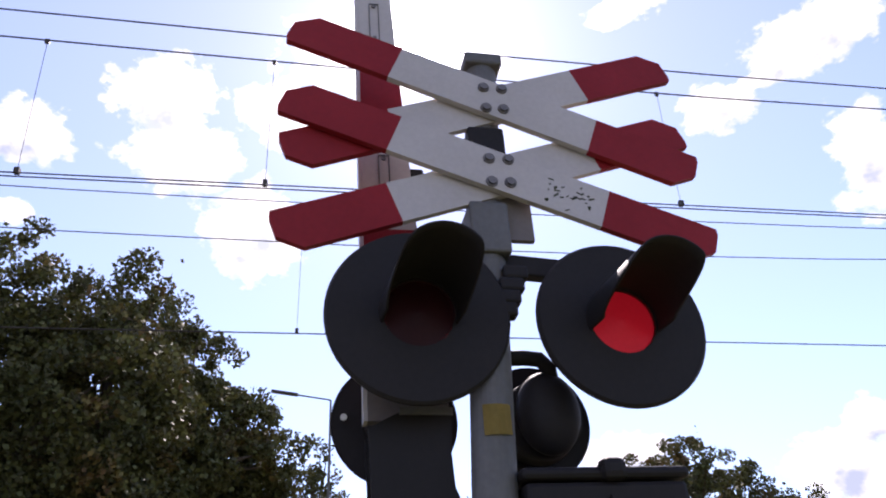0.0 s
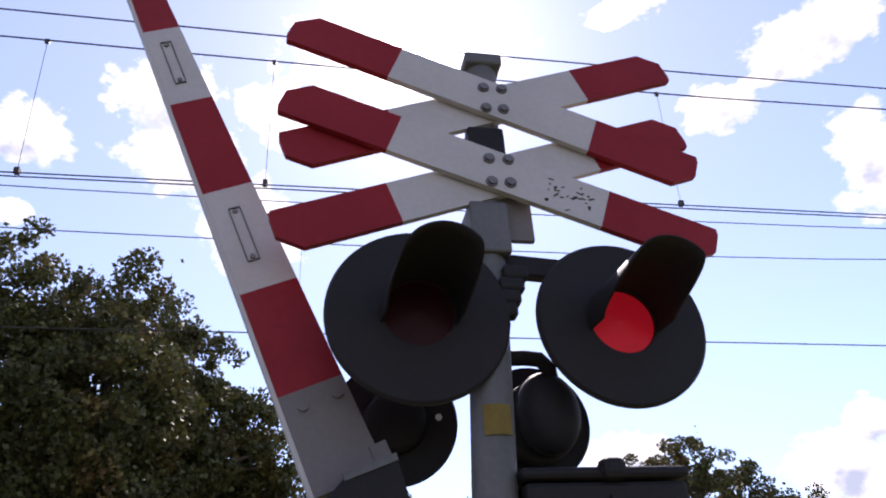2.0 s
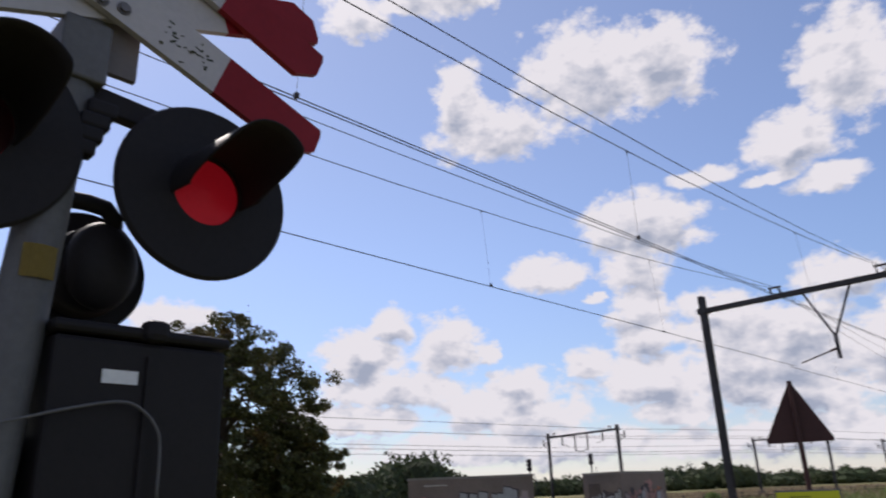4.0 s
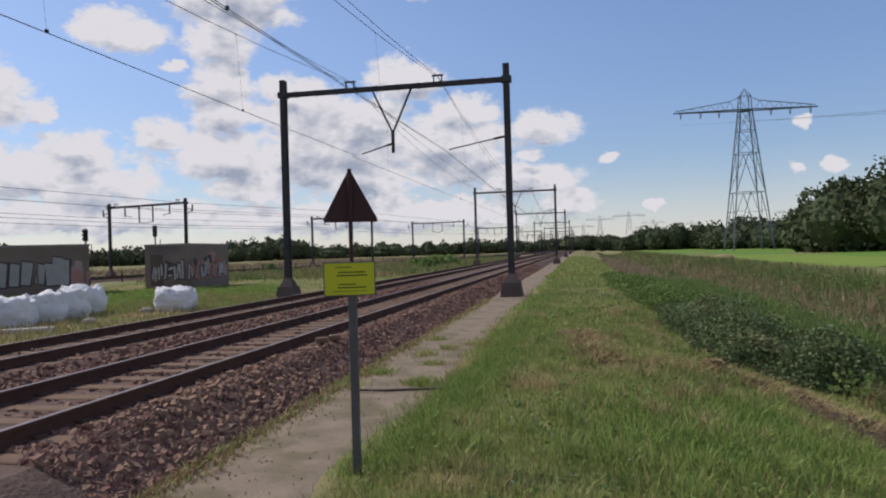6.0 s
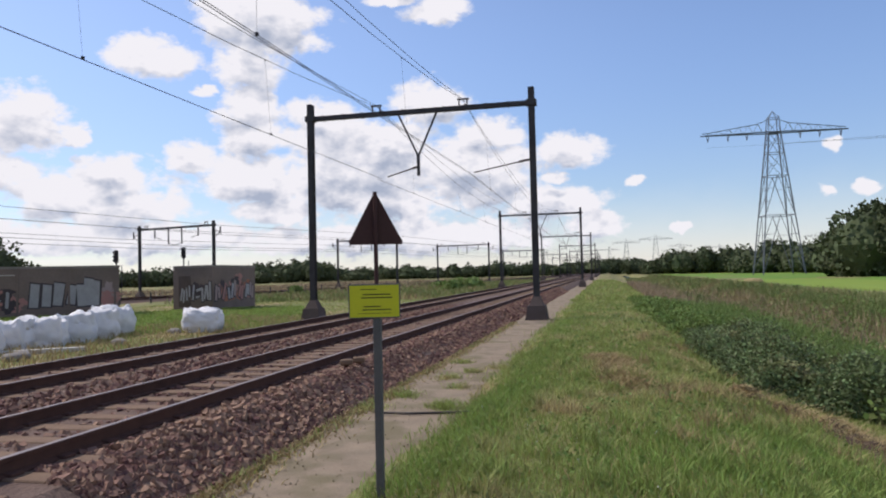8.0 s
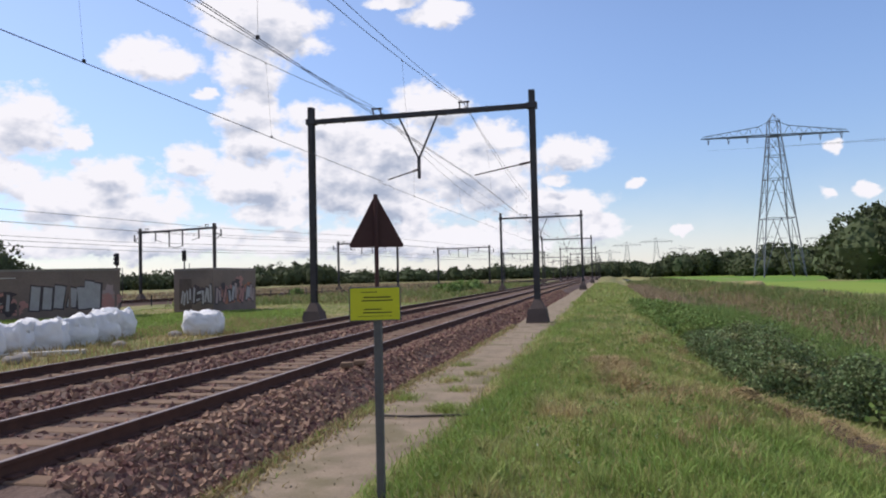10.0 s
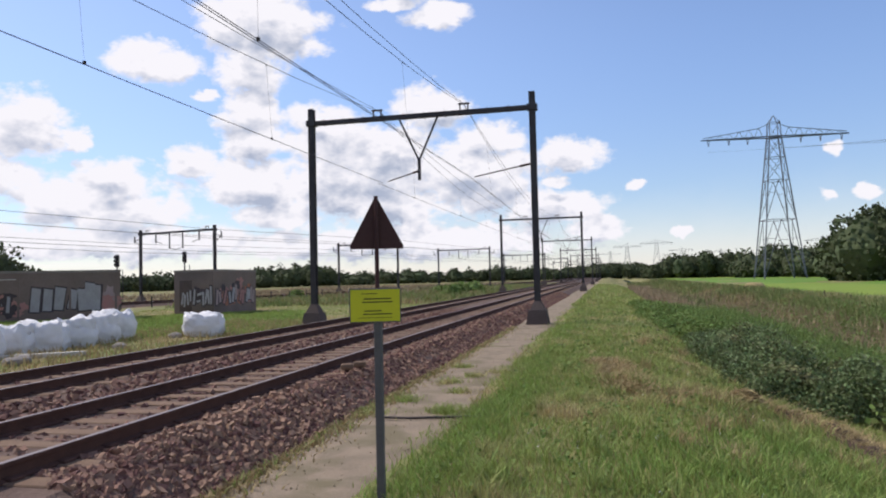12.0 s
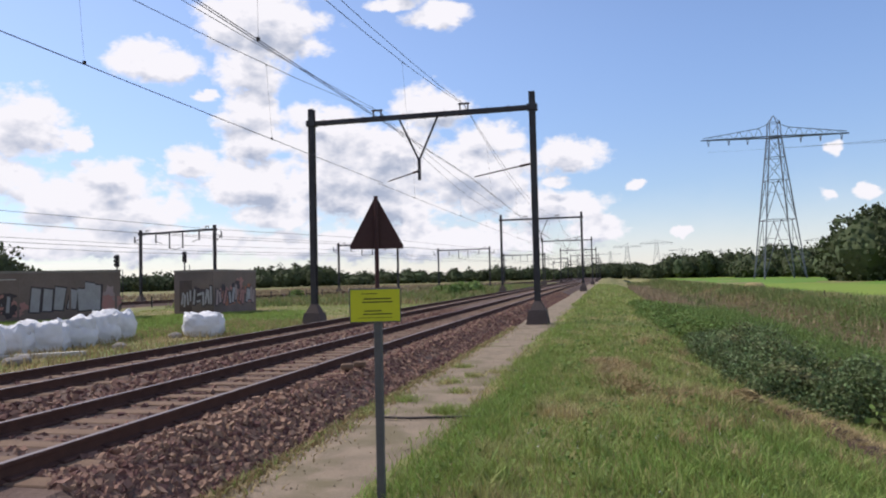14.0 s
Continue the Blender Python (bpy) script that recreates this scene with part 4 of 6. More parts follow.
for z in (1.84, 2.02):
    part("clip", box(B(), F(0, 0.008, z), (0.055, 0.03, 0.02), face), M["sign_back"], sg)
part("notice_board", box(B(), F(-0.022, -0.03, 1.236), (0.45, 0.012, 0.298), face, bevel=0.004), M["zinc"], sg, "grey framed notice")
yp = part("notice_face", box(B(), F(-0.022, -0.037, 1.236), (0.43, 0.004, 0.278), face), M["yellow"], sg, "yellow notice with small dark text")
for z, w, off, hh in ((1.335, 0.14, -0.05, 0.008), (1.29, 0.24, 0.02, 0.013), (1.262, 0.27, 0.02, 0.013), (1.185, 0.15, -0.02, 0.012), (1.157, 0.25, 0.02, 0.012), (1.125, 0.3, 0.0, 0.005)):
    part("text_bar", box(B(), F(off - 0.022, -0.0395, z + 0.004), (w, 0.0015, hh * 0.8), face), M["dark_ink"], yp)

# ------------------------------------------------------------------ walls, bags and lineside things


def polar(az, d, z=0.0):
    return Vector((-math.sin(radians(az)) * d, math.cos(radians(az)) * d, z))


STROKES = (((0.15, 0.0, 0.3, 1.0), (0.7, 0.1, 0.62, 0.9)), ((0.0, 0.15, 0.3, 0.95), (0.45, 0.0, 0.75, 0.8)), ((0.3, 0.0, 0.1, 0.85), (0.75, 0.15, 0.9, 1.0)),
           ((0.1, 0.75, 0.95, 0.9), (0.0, 0.2, 0.8, 0.3)), ((0.35, 0.05, 0.5, 1.0),))


def graffiti(parent, a, b, z0, z1, out, seed, mats, n, fat=0.3):
    """Fat leaning strokes with a dark outline, sprayed on a wall; no letters."""
    rng = random.Random(seed)
    d = (b - a)
    way = d.normalized()
    for i in range(n):
        c = a + d * ((i + 0.06) / n)
        w = d.length / n * 0.86
        hz = (z1 - z0) * rng.uniform(0.82, 1.05)
        zb = z0 + rng.uniform(-0.05, 0.1)
        lean = rng.uniform(-0.1, 0.22)
        marks_ = [tuple(v + rng.uniform(-0.1, 0.1) for v in q) for q in rng.choice(STROKES)]
        for layer, mt, extra in ((0, mats[0], 0.16), (1, mats[1 + i % (len(mats) - 1)], 0.0)):
            bm = B()
            for k, (x0, y0, x1, y1) in enumerate(marks_):
                p0 = Vector(((x0 + lean * y0) * w, y0 * hz))
                p1 = Vector(((x1 + lean * y1) * w, y1 * hz))
                e = (p1 - p0).normalized()
                side = Vector((-e.y, e.x)) * (fat * w * 0.5 + extra * 0.5)
                p0, p1 = p0 - e * extra * 0.5, p1 + e * extra * 0.5
                bow = side * rng.uniform(0.7, 1.25)
                o = [p0 - side, p1 - bow, p1 + bow * 0.9 + e * 0.05, p0 + side * 0.9]
                slab(bm, [(q.x, q.y) for q in o], 0.003, lambda u, v, ww, lift=0.004 + layer * 0.024 + k * 0.0045: c + way * u + Vector((0, 0, zb + v)) + out * (lift + ww))
            part("graffiti_shape", bm, mt, parent, "sprayed leaning strokes")


def spray(parent, a, b, z0, z1, out, seed, mats, n):
    """Ragged patches of sprayed colour under the strokes."""
    rng = random.Random(seed)
    for i in range(n):
        c = a.lerp(b, rng.random())
        r0, r1 = rng.uniform(0.25, 0.7), rng.uniform(0.2, 0.5)
        zc = rng.uniform(z0, z1)
        ph = rng.uniform(0, 6)
        o = []
        for j in range(18):
            t = 2 * math.pi * j / 18
            r = 1 + 0.25 * math.sin(3 * t + ph) + 0.2 * math.sin(7 * t + 2 * ph)
            o.append((r0 * r * math.cos(t), r1 * r * math.sin(t)))
        way = (b - a).normalized()
        part("sprayed_patch", slab(B(), o, 0.002, lambda u, v, w: c + way * u + Vector((0, 0, zc + v)) + out * (0.0005 + i * 0.00025 + w)), mats[i % len(mats)], parent)


def block_wall(name, corners, z0, z1, label):
    e = thing(name, (*corners[0].xy, z0), label, "concrete block")
    bm = slab(B(), [(c.x, c.y) for c in corners], z1 - z0, lambda u, v, w: Vector((u, v, z0 + w)))
    part("block", bm, M["wall_concrete"], e, "stained grey-brown concrete")
    mid = sum(corners, Vector()) / len(corners)
    bm = slab(B(), [(mid.x + (c.x - mid.x) * 1.012, mid.y + (c.y - mid.y) * 1.012) for c in corners], 0.13, lambda u, v, w: Vector((u, v, z1 - 0.02 + w)))
    part("coping", bm, M["concrete"], e, "flat concrete coping")
    return e


ca_, cb_ = polar(46.9, 47.5), polar(37.35, 47.0)
back = polar(42, 1)
w1 = block_wall("concrete_block", [ca_, cb_, cb_ + back * 5, ca_ + back * 5], -0.5, 2.33, "long stained concrete block with silver graffiti")
out = Vector((-(cb_ - ca_).y, (cb_ - ca_).x, 0)).normalized()
out = -out if out.dot(ca_) > 0 else out
spray(w1, ca_.lerp(cb_, 0.04), ca_.lerp(cb_, 0.3), 0.0, 0.9, out, 2, (M["paint_pink"], M["paint_grey"], M["paint_dark"]), 9)
spray(w1, ca_.lerp(cb_, 0.9), ca_.lerp(cb_, 0.96), 0.2, 1.3, out, 12, (M["paint_pink"], M["paint_faint"]), 5)
graffiti(w1, ca_.lerp(cb_, 0.40), ca_.lerp(cb_, 0.88), -0.05, 1.45, out, 3, (M["paint_dark"], M["paint_grey"]), 6, 0.9)
graffiti(w1, ca_.lerp(cb_, 0.03), ca_.lerp(cb_, 0.3), 0.0, 1.1, out, 8, (M["paint_dark"], M["paint_grey"], M["paint_pink"]), 5, 0.5)
part("ledge", box(B(), ca_.lerp(cb_, 0.22) + out * 0.04 + Vector((0, 0, 1.95)), (1.5, 0.05, 0.06), Matrix.Rotation(math.atan2((cb_ - ca_).y, (cb_ - ca_).x), 3, "Z")), M["plank"], w1)
for k in (0.33, 0.66, 0.97):
    part("pilaster", box(B(), ca_.lerp(cb_, k) + out * 0.03 + Vector((0, 0, 0.9)), (0.12, 0.07, 2.75), Matrix.Rotation(math.atan2((cb_ - ca_).y, (cb_ - ca_).x), 3, "Z")), M["wall_concrete"], w1)
c0, c1, c2 = polar(33.65, 50.0), polar(30.85, 47.5), polar(27.7, 53.0)
w2 = block_wall("concrete_block", [c0, c1, c2, c2 + c0 - c1], -0.5, 2.27, "smaller concrete block covered with graffiti")
for a, b, n, sd, mats in ((c0, c1, 4, 4, (M["paint_dark"], M["paint_grey"])), (c1, c2, 5, 9, (M["paint_dark"], M["paint_faint"], M["paint_pink"], M["paint_grey"]))):
    o_ = Vector((-(b - a).y, (b - a).x, 0)).normalized()
    o_ = -o_ if o_.dot(a) > 0 else o_
    spray(w2, a.lerp(b, 0.15), a.lerp(b, 0.85), 0.2, 1.5 if n == 5 else 0.9, o_, sd + 30, (M["paint_pink"], M["paint_dark"], M["paint_orange"]) if n == 5 else (M["paint_dark"], M["paint_faint"]), 16 if n == 5 else 6)
    graffiti(w2, a.lerp(b, 0.2 if n == 4 else 0.04), a.lerp(b, 0.98), 0.1, 1.15, o_, sd, mats, n + 2, 0.42)
    if n == 4:
        # the recess's darkness is put into the colour of a flat panel
        door_at = a.lerp(b, 0.3) + o_ * 0.002
        part("door", box(B(), door_at + Vector((0, 0, 0.7)), (1.1, 0.02, 2.0), Matrix.Rotation(math.atan2((b - a).y, (b - a).x), 3, "Z")), M["foundation"], w2, "dark flat panel in place of the door recess")


def big_bag(p, w, h, seed, turn=0):
    """A bulging woven big bag with a puckered top and lifting loops."""
    rng = random.Random(seed)
    e = thing("big_bag", p, "bulging white woven big bag standing in the grass", "big bag", "big bags")
    bm = B()
    bmesh.ops.create_cube(bm, size=1.0)
    bmesh.ops.subdivide_edges(bm, edges=bm.edges, cuts=17, use_grid_fill=True)
    off = rng.uniform(0, 50)
    for v in bm.verts:
        x, y, z = v.co
        k = 1 + 0.16 * math.cos(z * 3.0) - 0.05
        rr = max(abs(x), abs(y), 1e-6) / max(math.hypot(x, y), 1e-6)
        kk = k * (0.45 + 0.55 * rr) * 1.18
        nz = noise.fractal(Vector((x * 2.4 + off, y * 2.4, z * 2.4)), 0.8, 2.0, 5)
        fold = 0.035 * math.sin(14 * math.atan2(y, x) + 4 * nz) * ramp(z, -0.2, 0.5)
        zz = (z + 0.5) * h
        if z > 0.3:
            zz += 0.11 * nz * h * 2 + 0.2 * h * (abs(x) ** 2 + abs(y) ** 2) - 0.04 * h
        v.co = Vector((x * w * (kk + fold + 0.1 * nz), y * w * (kk + fold + 0.1 * nz), max(zz, 0.0)))
    bm.transform(Matrix.Translation(p) @ Matrix.Rotation(turn, 4, "Z"))
    part("bag", bm, M["bag"], e, smooth=True)
    for sx, sy in ((-1, -1), (1, 1)):
        a = Vector(p) + Vector((sx * w * 0.36, sy * w * 0.3, h * 0.92))
        bm = tube(B(), [a, a + Vector((0.02, 0, 0.1)), a + Vector((0.12 * -sx, 0, 0.12)), a + Vector((0.2 * -sx, 0, 0.0))], 0.018, 6)
        part("lifting_loop", bm, M["bag"], e)
    return e


for i, (az, d, w, h) in enumerate(((46.4, 23.4, 1.0, 0.82), (44.2, 24.6, 0.98, 0.86), (42.3, 25.2, 1.12, 0.86), (40.4, 26.4, 1.1, 0.86), (38.95, 27.6, 1.05, 0.9), (37.75, 28.8, 1.0, 0.95), (48.6, 23.0, 1.0, 0.82))):
    p = polar(az, d)
    big_bag(Vector((p.x, p.y, height(p.x, p.y) - 0.02)), w, h, i, 0.3 * i)
p = polar(31.55, 27.6)
big_bag(Vector((p.x, p.y, height(p.x, p.y) - 0.02)), 1.12, 0.8, 21, 0.4)
bm = box(B(), polar(43.6, 22.6, -0.4), (3.2, 0.22, 0.12), Matrix.Rotation(radians(36), 3, "Z"), bevel=0.01)
solid("plank", bm, M["plank"], "pale plank lying in the grass by the bags", "plank")
for az, d in ((43.6, 21.4), (44.2, 21.0), (33.6, 27.0), (37.4, 24.6)):
    p = polar(az, d)
    bm = ball(B(), Vector((p.x, p.y, height(p.x, p.y) + 0.06)), 0.2, (1.4, 0.9, 0.7), 2)
    for v in bm.verts:
        v.co += Vector((0.05, 0.05, 0.03)) * noise.noise(v.co * 4)
    solid("stone", bm, M["concrete"], "loose broken piece of concrete in the grass", "stone", "loose stones")


def junction_post(p, turn):
    e = thing("lineside_box", p, "small rusty lineside terminal box on a short post", "terminal box", "lineside boxes")
    part("post", box(B(), p + Vector((0, 0, 0.15)), (0.07, 0.07, 0.34)), M["rail_side"], e)
    part("head", box(B(), p + Vector((0, 0, 0.36)), (0.22, 0.16, 0.1), Matrix.Rotation(turn, 3, "Z"), bevel=0.03), M["sleeper"], e)


for az, d in ((20.75, 12.6), (19.75, 12.9)):
    p = polar(az, d)
    junction_post(Vector((p.x, p.y, -0.4)), 0.3)
bm = B()
tube(bm, [(-3.2, 9.55, -0.455), (-2.7, 9.5, -0.45), (-2.2, 9.62, -0.45), (-1.7, 9.6, -0.42)], 0.018, 6)
solid("cable", bm, M["wire"], "dark cable crossing the sandy path", "cable")


def colour_signal(p, h, group="line signals"):
    e = thing("line_signal", p, "dark distant railway colour-light signal on a post", "railway signal", group)
    part("post", rod(B(), p, p + Vector((0, 0, h - 0.6)), 0.07, seg=8), M["mast"], e)
    part("head", box(B(), p + Vector((0, 0, h - 0.2)), (0.42, 0.25, 1.15), bevel=0.1), M["black"], e)
    for dz in (-0.3, 0.05, 0.4):
        part("hood", rod(B(), p + Vector((0.1, -0.1, h - 0.25 + dz)), p + Vector((0.12, -0.5, h - 0.25 + dz)), 0.12, seg=10), M["black"], e)
    part("ladder", bar(B(), p + Vector((0.5, 0.1, 0)), p + Vector((0.5, 0.1, h - 1.0)), 0.05), M["mast"], e)


for az, d, h in ((37.55, 72, 4.5), (32.9, 78, 5.0)):
    p = polar(az, d)
    colour_signal(Vector((p.x, p.y, -0.55)), h)

# low fence along the other line
fence = thing("fence", (-30, 60, -0.55), "low distant wire fence with thin posts", "fence")
pts = [Vector((x + 6.5, y, -0.55)) for x, y in SIDE[2:7]]
for a, b in zip(pts, pts[1:]):
    n = int((b - a).length / 3.0)
    for i in range(n):
        p = a.lerp(b, i / n)
        part("post", box(B(), p + Vector((0, 0, 0.5)), (0.09, 0.09, 1.05)), M["mast"], fence)
    for z in (0.45, 0.9):
        part("strand", bar(B(), a + Vector((0, 0, z)), b + Vector((0, 0, z)), 0.03), M["mast"], fence)

# fence posts at the field's edge, a straw heap and a far house
ff = thing("field_fence", (14.6, 40, -0.75), "thin weathered posts along the field's edge", "fence")
for i in range(22):
    y = 30 + i * 6.4 + 1.5 * fbm(i, 4)
    x = 14.6 + 0.5 * fbm(3, y, 0.2)
    part("post", bar(B(), (x, y, -0.95), (x + 0.04 * fbm(y, 1), y, -0.1 + 0.15 * fbm(y, 2)), 0.07), M["bark"], ff)
p = Vector((16.9, 90, 0))
bm = ball(B(), Vector((p.x, p.y, -0.4)), 1.0, (1.2, 0.8, 0.5), 3)
for v in bm.verts:
    v.co += Vector((0.2, 0.2, 0.12)) * noise.noise(v.co * 2.2)
solid("straw_heap", bm, M["straw"], "low heap of cut straw at the bank", "straw heap")
p = polar(0.95, 380, -0.6)
hs = thing("house", p, "small far brick house with a dark roof", "house")
part("wall", box(B(), p + Vector((0, 0, 2.0)), (7, 9, 4)), M["brick"], hs)
part("roof", slab(B(), [(-4, 0), (4, 0), (0, 3.2)], 9.6, lambda u, v, w: p + Vector((u, w - 4.8, 4 + v))), M["roof"], hs)

# street lamp behind the signal
p = polar(88.2, 34)
sl = thing("street_lamp", (p.x, p.y, -0.5), "grey street lamp with a flat head", "street lamp")
zt = H + math.tan(radians(18.7)) * 34
part("mast", rod(B(), (p.x, p.y, -0.5), (p.x, p.y, zt), 0.09, 0.05, 12), M["zinc"], sl)
tipv = polar(92.6, 34, zt + 0.4)
part("arm", rod(B(), (p.x, p.y, zt), tipv, 0.04, seg=10), M["zinc"], sl)
part("lamp_head", box(B(), (Vector((p.x, p.y, zt)).lerp(tipv, 0.85)), (0.3, 1.3, 0.12), Matrix.Rotation(radians(-8), 3, "X"), bevel=0.03), M["mast"], sl)


# ------------------------------------------------------------------ pylons
def pylon(name, p, h, arm, turn, label, w=0.27):
    e = thing(name, (0, 0, 0), label, "pylon", "pylons")
    base, waist, arm_z = h * 0.118, h * 0.034, 0.862
    levels = [0.0, 0.36, 0.6, 0.74, arm_z]

    def leg(i, k):
        r = base + (waist - base) * min(k / arm_z, 1.0)
        return Vector(((-1, 1, 1, -1)[i] * r, (-1, -1, 1, 1)[i] * r, k * h))
    for i in range(4):
        part("leg", bar(B(), leg(i, 0), leg(i, arm_z), w), M["lattice"], e)
        bm = B()
        j = (i + 1) % 4
        for n, (a, b) in enumerate(zip(levels, levels[1:])):
            mid = (leg(i, b) + leg(j, b)) / 2
            if n < 2:
                # two long struts that meet under a cross member
                bar(bm, leg(i, a), mid, w * 0.6)
                bar(bm, leg(j, a), mid, w * 0.6)
                for k in (0.35, 0.68):
                    bar(bm, leg(i, a + (b - a) * k), leg(i, a).lerp(mid, k), w * 0.4)
                    bar(bm, leg(j, a + (b - a) * k), leg(j, a).lerp(mid, k), w * 0.4)
            else:
                bar(bm, leg(i, a), leg(j, b), w * 0.45)
                bar(bm, leg(j, a), leg(i, b), w * 0.45)
            bar(bm, leg(i, b), leg(j, b), w * 0.7)
        part("bracing", bm, M["lattice"], e)
    bm = B()
    for i in range(4):
        a, a1 = leg(i, arm_z), leg((i + 1) % 4, arm_z)
        t0, t1 = Vector((a.x * 0.85, a.y * 0.85, h * 0.955)), Vector((a1.x * 0.85, a1.y * 0.85, h * 0.955))
        bar(bm, a, t0, w * 0.7)
        bar(bm, a, t1, w * 0.4)
        bar(bm, t0, t1, w * 0.6)
        bar(bm, t0, (0, 0, h), w * 0.5)
    part("head", bm, M["lattice"], e)
    za = h * 0.868
    for s in (-1, 1):
        bm = B()
        tip = Vector((s * arm / 2, 0, za))
        for y in (-waist, waist):
            bar(bm, (0, y, za), tip, w * 1.25)
        hi = Vector((s * waist * 0.85, 0, h * 0.95))
        bar(bm, hi, Vector((s * arm * 0.1, 0, h * 0.925)), w * 0.6)
        bar(bm, Vector((s * arm * 0.1, 0, h * 0.925)), tip + Vector((-s * 0.5, 0, 0.5)), w * 0.75)
        n = 6
        for k in range(n):
            x0, x1 = s * arm / 2 * (0.14 + 0.8 * k / n), s * arm / 2 * (0.14 + 0.8 * (k + 0.5) / n)
            zz = za + (h * 0.066) * (1 - abs(x1) / (arm / 2)) + 0.3
            bar(bm, (x0, 0, za), (x1, 0, zz), w * 0.4)
            bar(bm, (x1, 0, zz), (s * arm / 2 * (0.14 + 0.8 * (k + 1) / n), 0, za), w * 0.4)
        part("crossarm", bm, M["lattice"], e)
        for k in (0.36, 0.62, 0.9):
            x = s * arm / 2 * k
            bm = rod(B(), (x - 0.25, 0, za), (x, 0, za - h * 0.04), w * 0.4, seg=6)
            rod(bm, (x + 0.25, 0, za), (x, 0, za - h * 0.04), w * 0.4, seg=6)
            part("insulator_string", bm, M["insulator"], e)
    e.matrix_basis = pose(p.x, p.y, p.z, 0, 0, turn)
    return e


PYL = polar(-12.35, 194, -0.8)
py1 = pylon("power_pylon", PYL, 40.7, 34.5, 3, "tall grey lattice power pylon in the field", 0.21)
for az, d, k in ((-3.8, 520, 0.9), (-15.2, 420, 0.9), (-1.6, 900, 1.0), (-0.3, 1200, 1.0), (-5.6, 1100, 1.0), (-8.4, 1250, 1.0)):
    q = polar(az, d, -1)
    c = copy_thing(py1, pose(q.x, q.y, q.z, 0, 0, -4))
    if az == -15.2:
        c.scale = (0.5, 0.5, 0.5)
    elif d < 600:
        c.scale = (0.66, 0.66, 0.66)
ends = [(s * 34.5 / 2 * k) for s in (-1, 1) for k in (0.36, 0.62, 0.9)]
for x in ends:
    a = Vector((PYL.x + x, PYL.y, PYL.z + 39.8 * 0.815))
    for b in (Vector((PYL.x + x + 190, PYL.y - 170, PYL.z + 32)), ):
        pts = []
        for i in range(21):
            k = i / 20
            v = a.lerp(b, k)
            v.z -= 4 * 7 * k * (1 - k)
            pts.append(v)
        wire("power_line", pts, 0.014, "thin sagging high-voltage line", "power lines")


# ------------------------------------------------------------------ plants
def leaf_quads(pts, size, rng, flat=0.0, long=1.3):
    """One small folded leaf at each point, as vertices and faces."""
    n = len(pts)
    d = rng.normal(size=(n, 3))
    d[:, 2] *= 1 - flat
    d /= np.linalg.norm(d, axis=1)[:, None]
    e = rng.normal(size=(n, 3))
    e -= d * (e * d).sum(1)[:, None]
    e /= np.linalg.norm(e, axis=1)[:, None]
    s = (size * rng.uniform(0.6, 1.35, n))[:, None]
    a, b = pts - d * s * long * 0.5, pts + d * s * long * 0.5
    c1, c2 = pts + e * s * 0.5, pts - e * s * 0.5
    v = np.stack([a, c1, b, c2], 1).reshape(-1, 3)
    f = np.arange(4 * n).reshape(-1, 4)
    return v, f


def crown_points(rng, centre, radii, clumps, per, spread, hollow=0.55):
    """Points in clumps near the outside of an uneven crown."""
    u = rng.normal(size=(clumps, 3))
    u /= np.linalg.norm(u, axis=1)[:, None]
    r = hollow + (1 - hollow) * rng.random(clumps) ** 0.6
    lump = 0.88 + 0.16 * np.sin(u[:, 0] * 5 + centre[0]) + 0.13 * np.sin(u[:, 1] * 7 + centre[1]) + 0.1 * np.sin(u[:, 2] * 9)
    c = np.array(centre) + u * (r * lump)[:, None] * np.array(radii)
    low = c[:, 2] < centre[2] - radii[2] * 0.75
    c[low, 2] += radii[2] * 0.5
    k = rng.normal(size=(clumps, per, 3))
    k *= (rng.random((clumps, per, 1)) ** 0.4) / np.linalg.norm(k, axis=2)[:, :, None] * spread * 1.35 * rng.uniform(0.6, 1.3, (clumps, 1, 1)) * np.array((1, 1, 0.8))
    return (c[:, None, :] + k).reshape(-1, 3), c


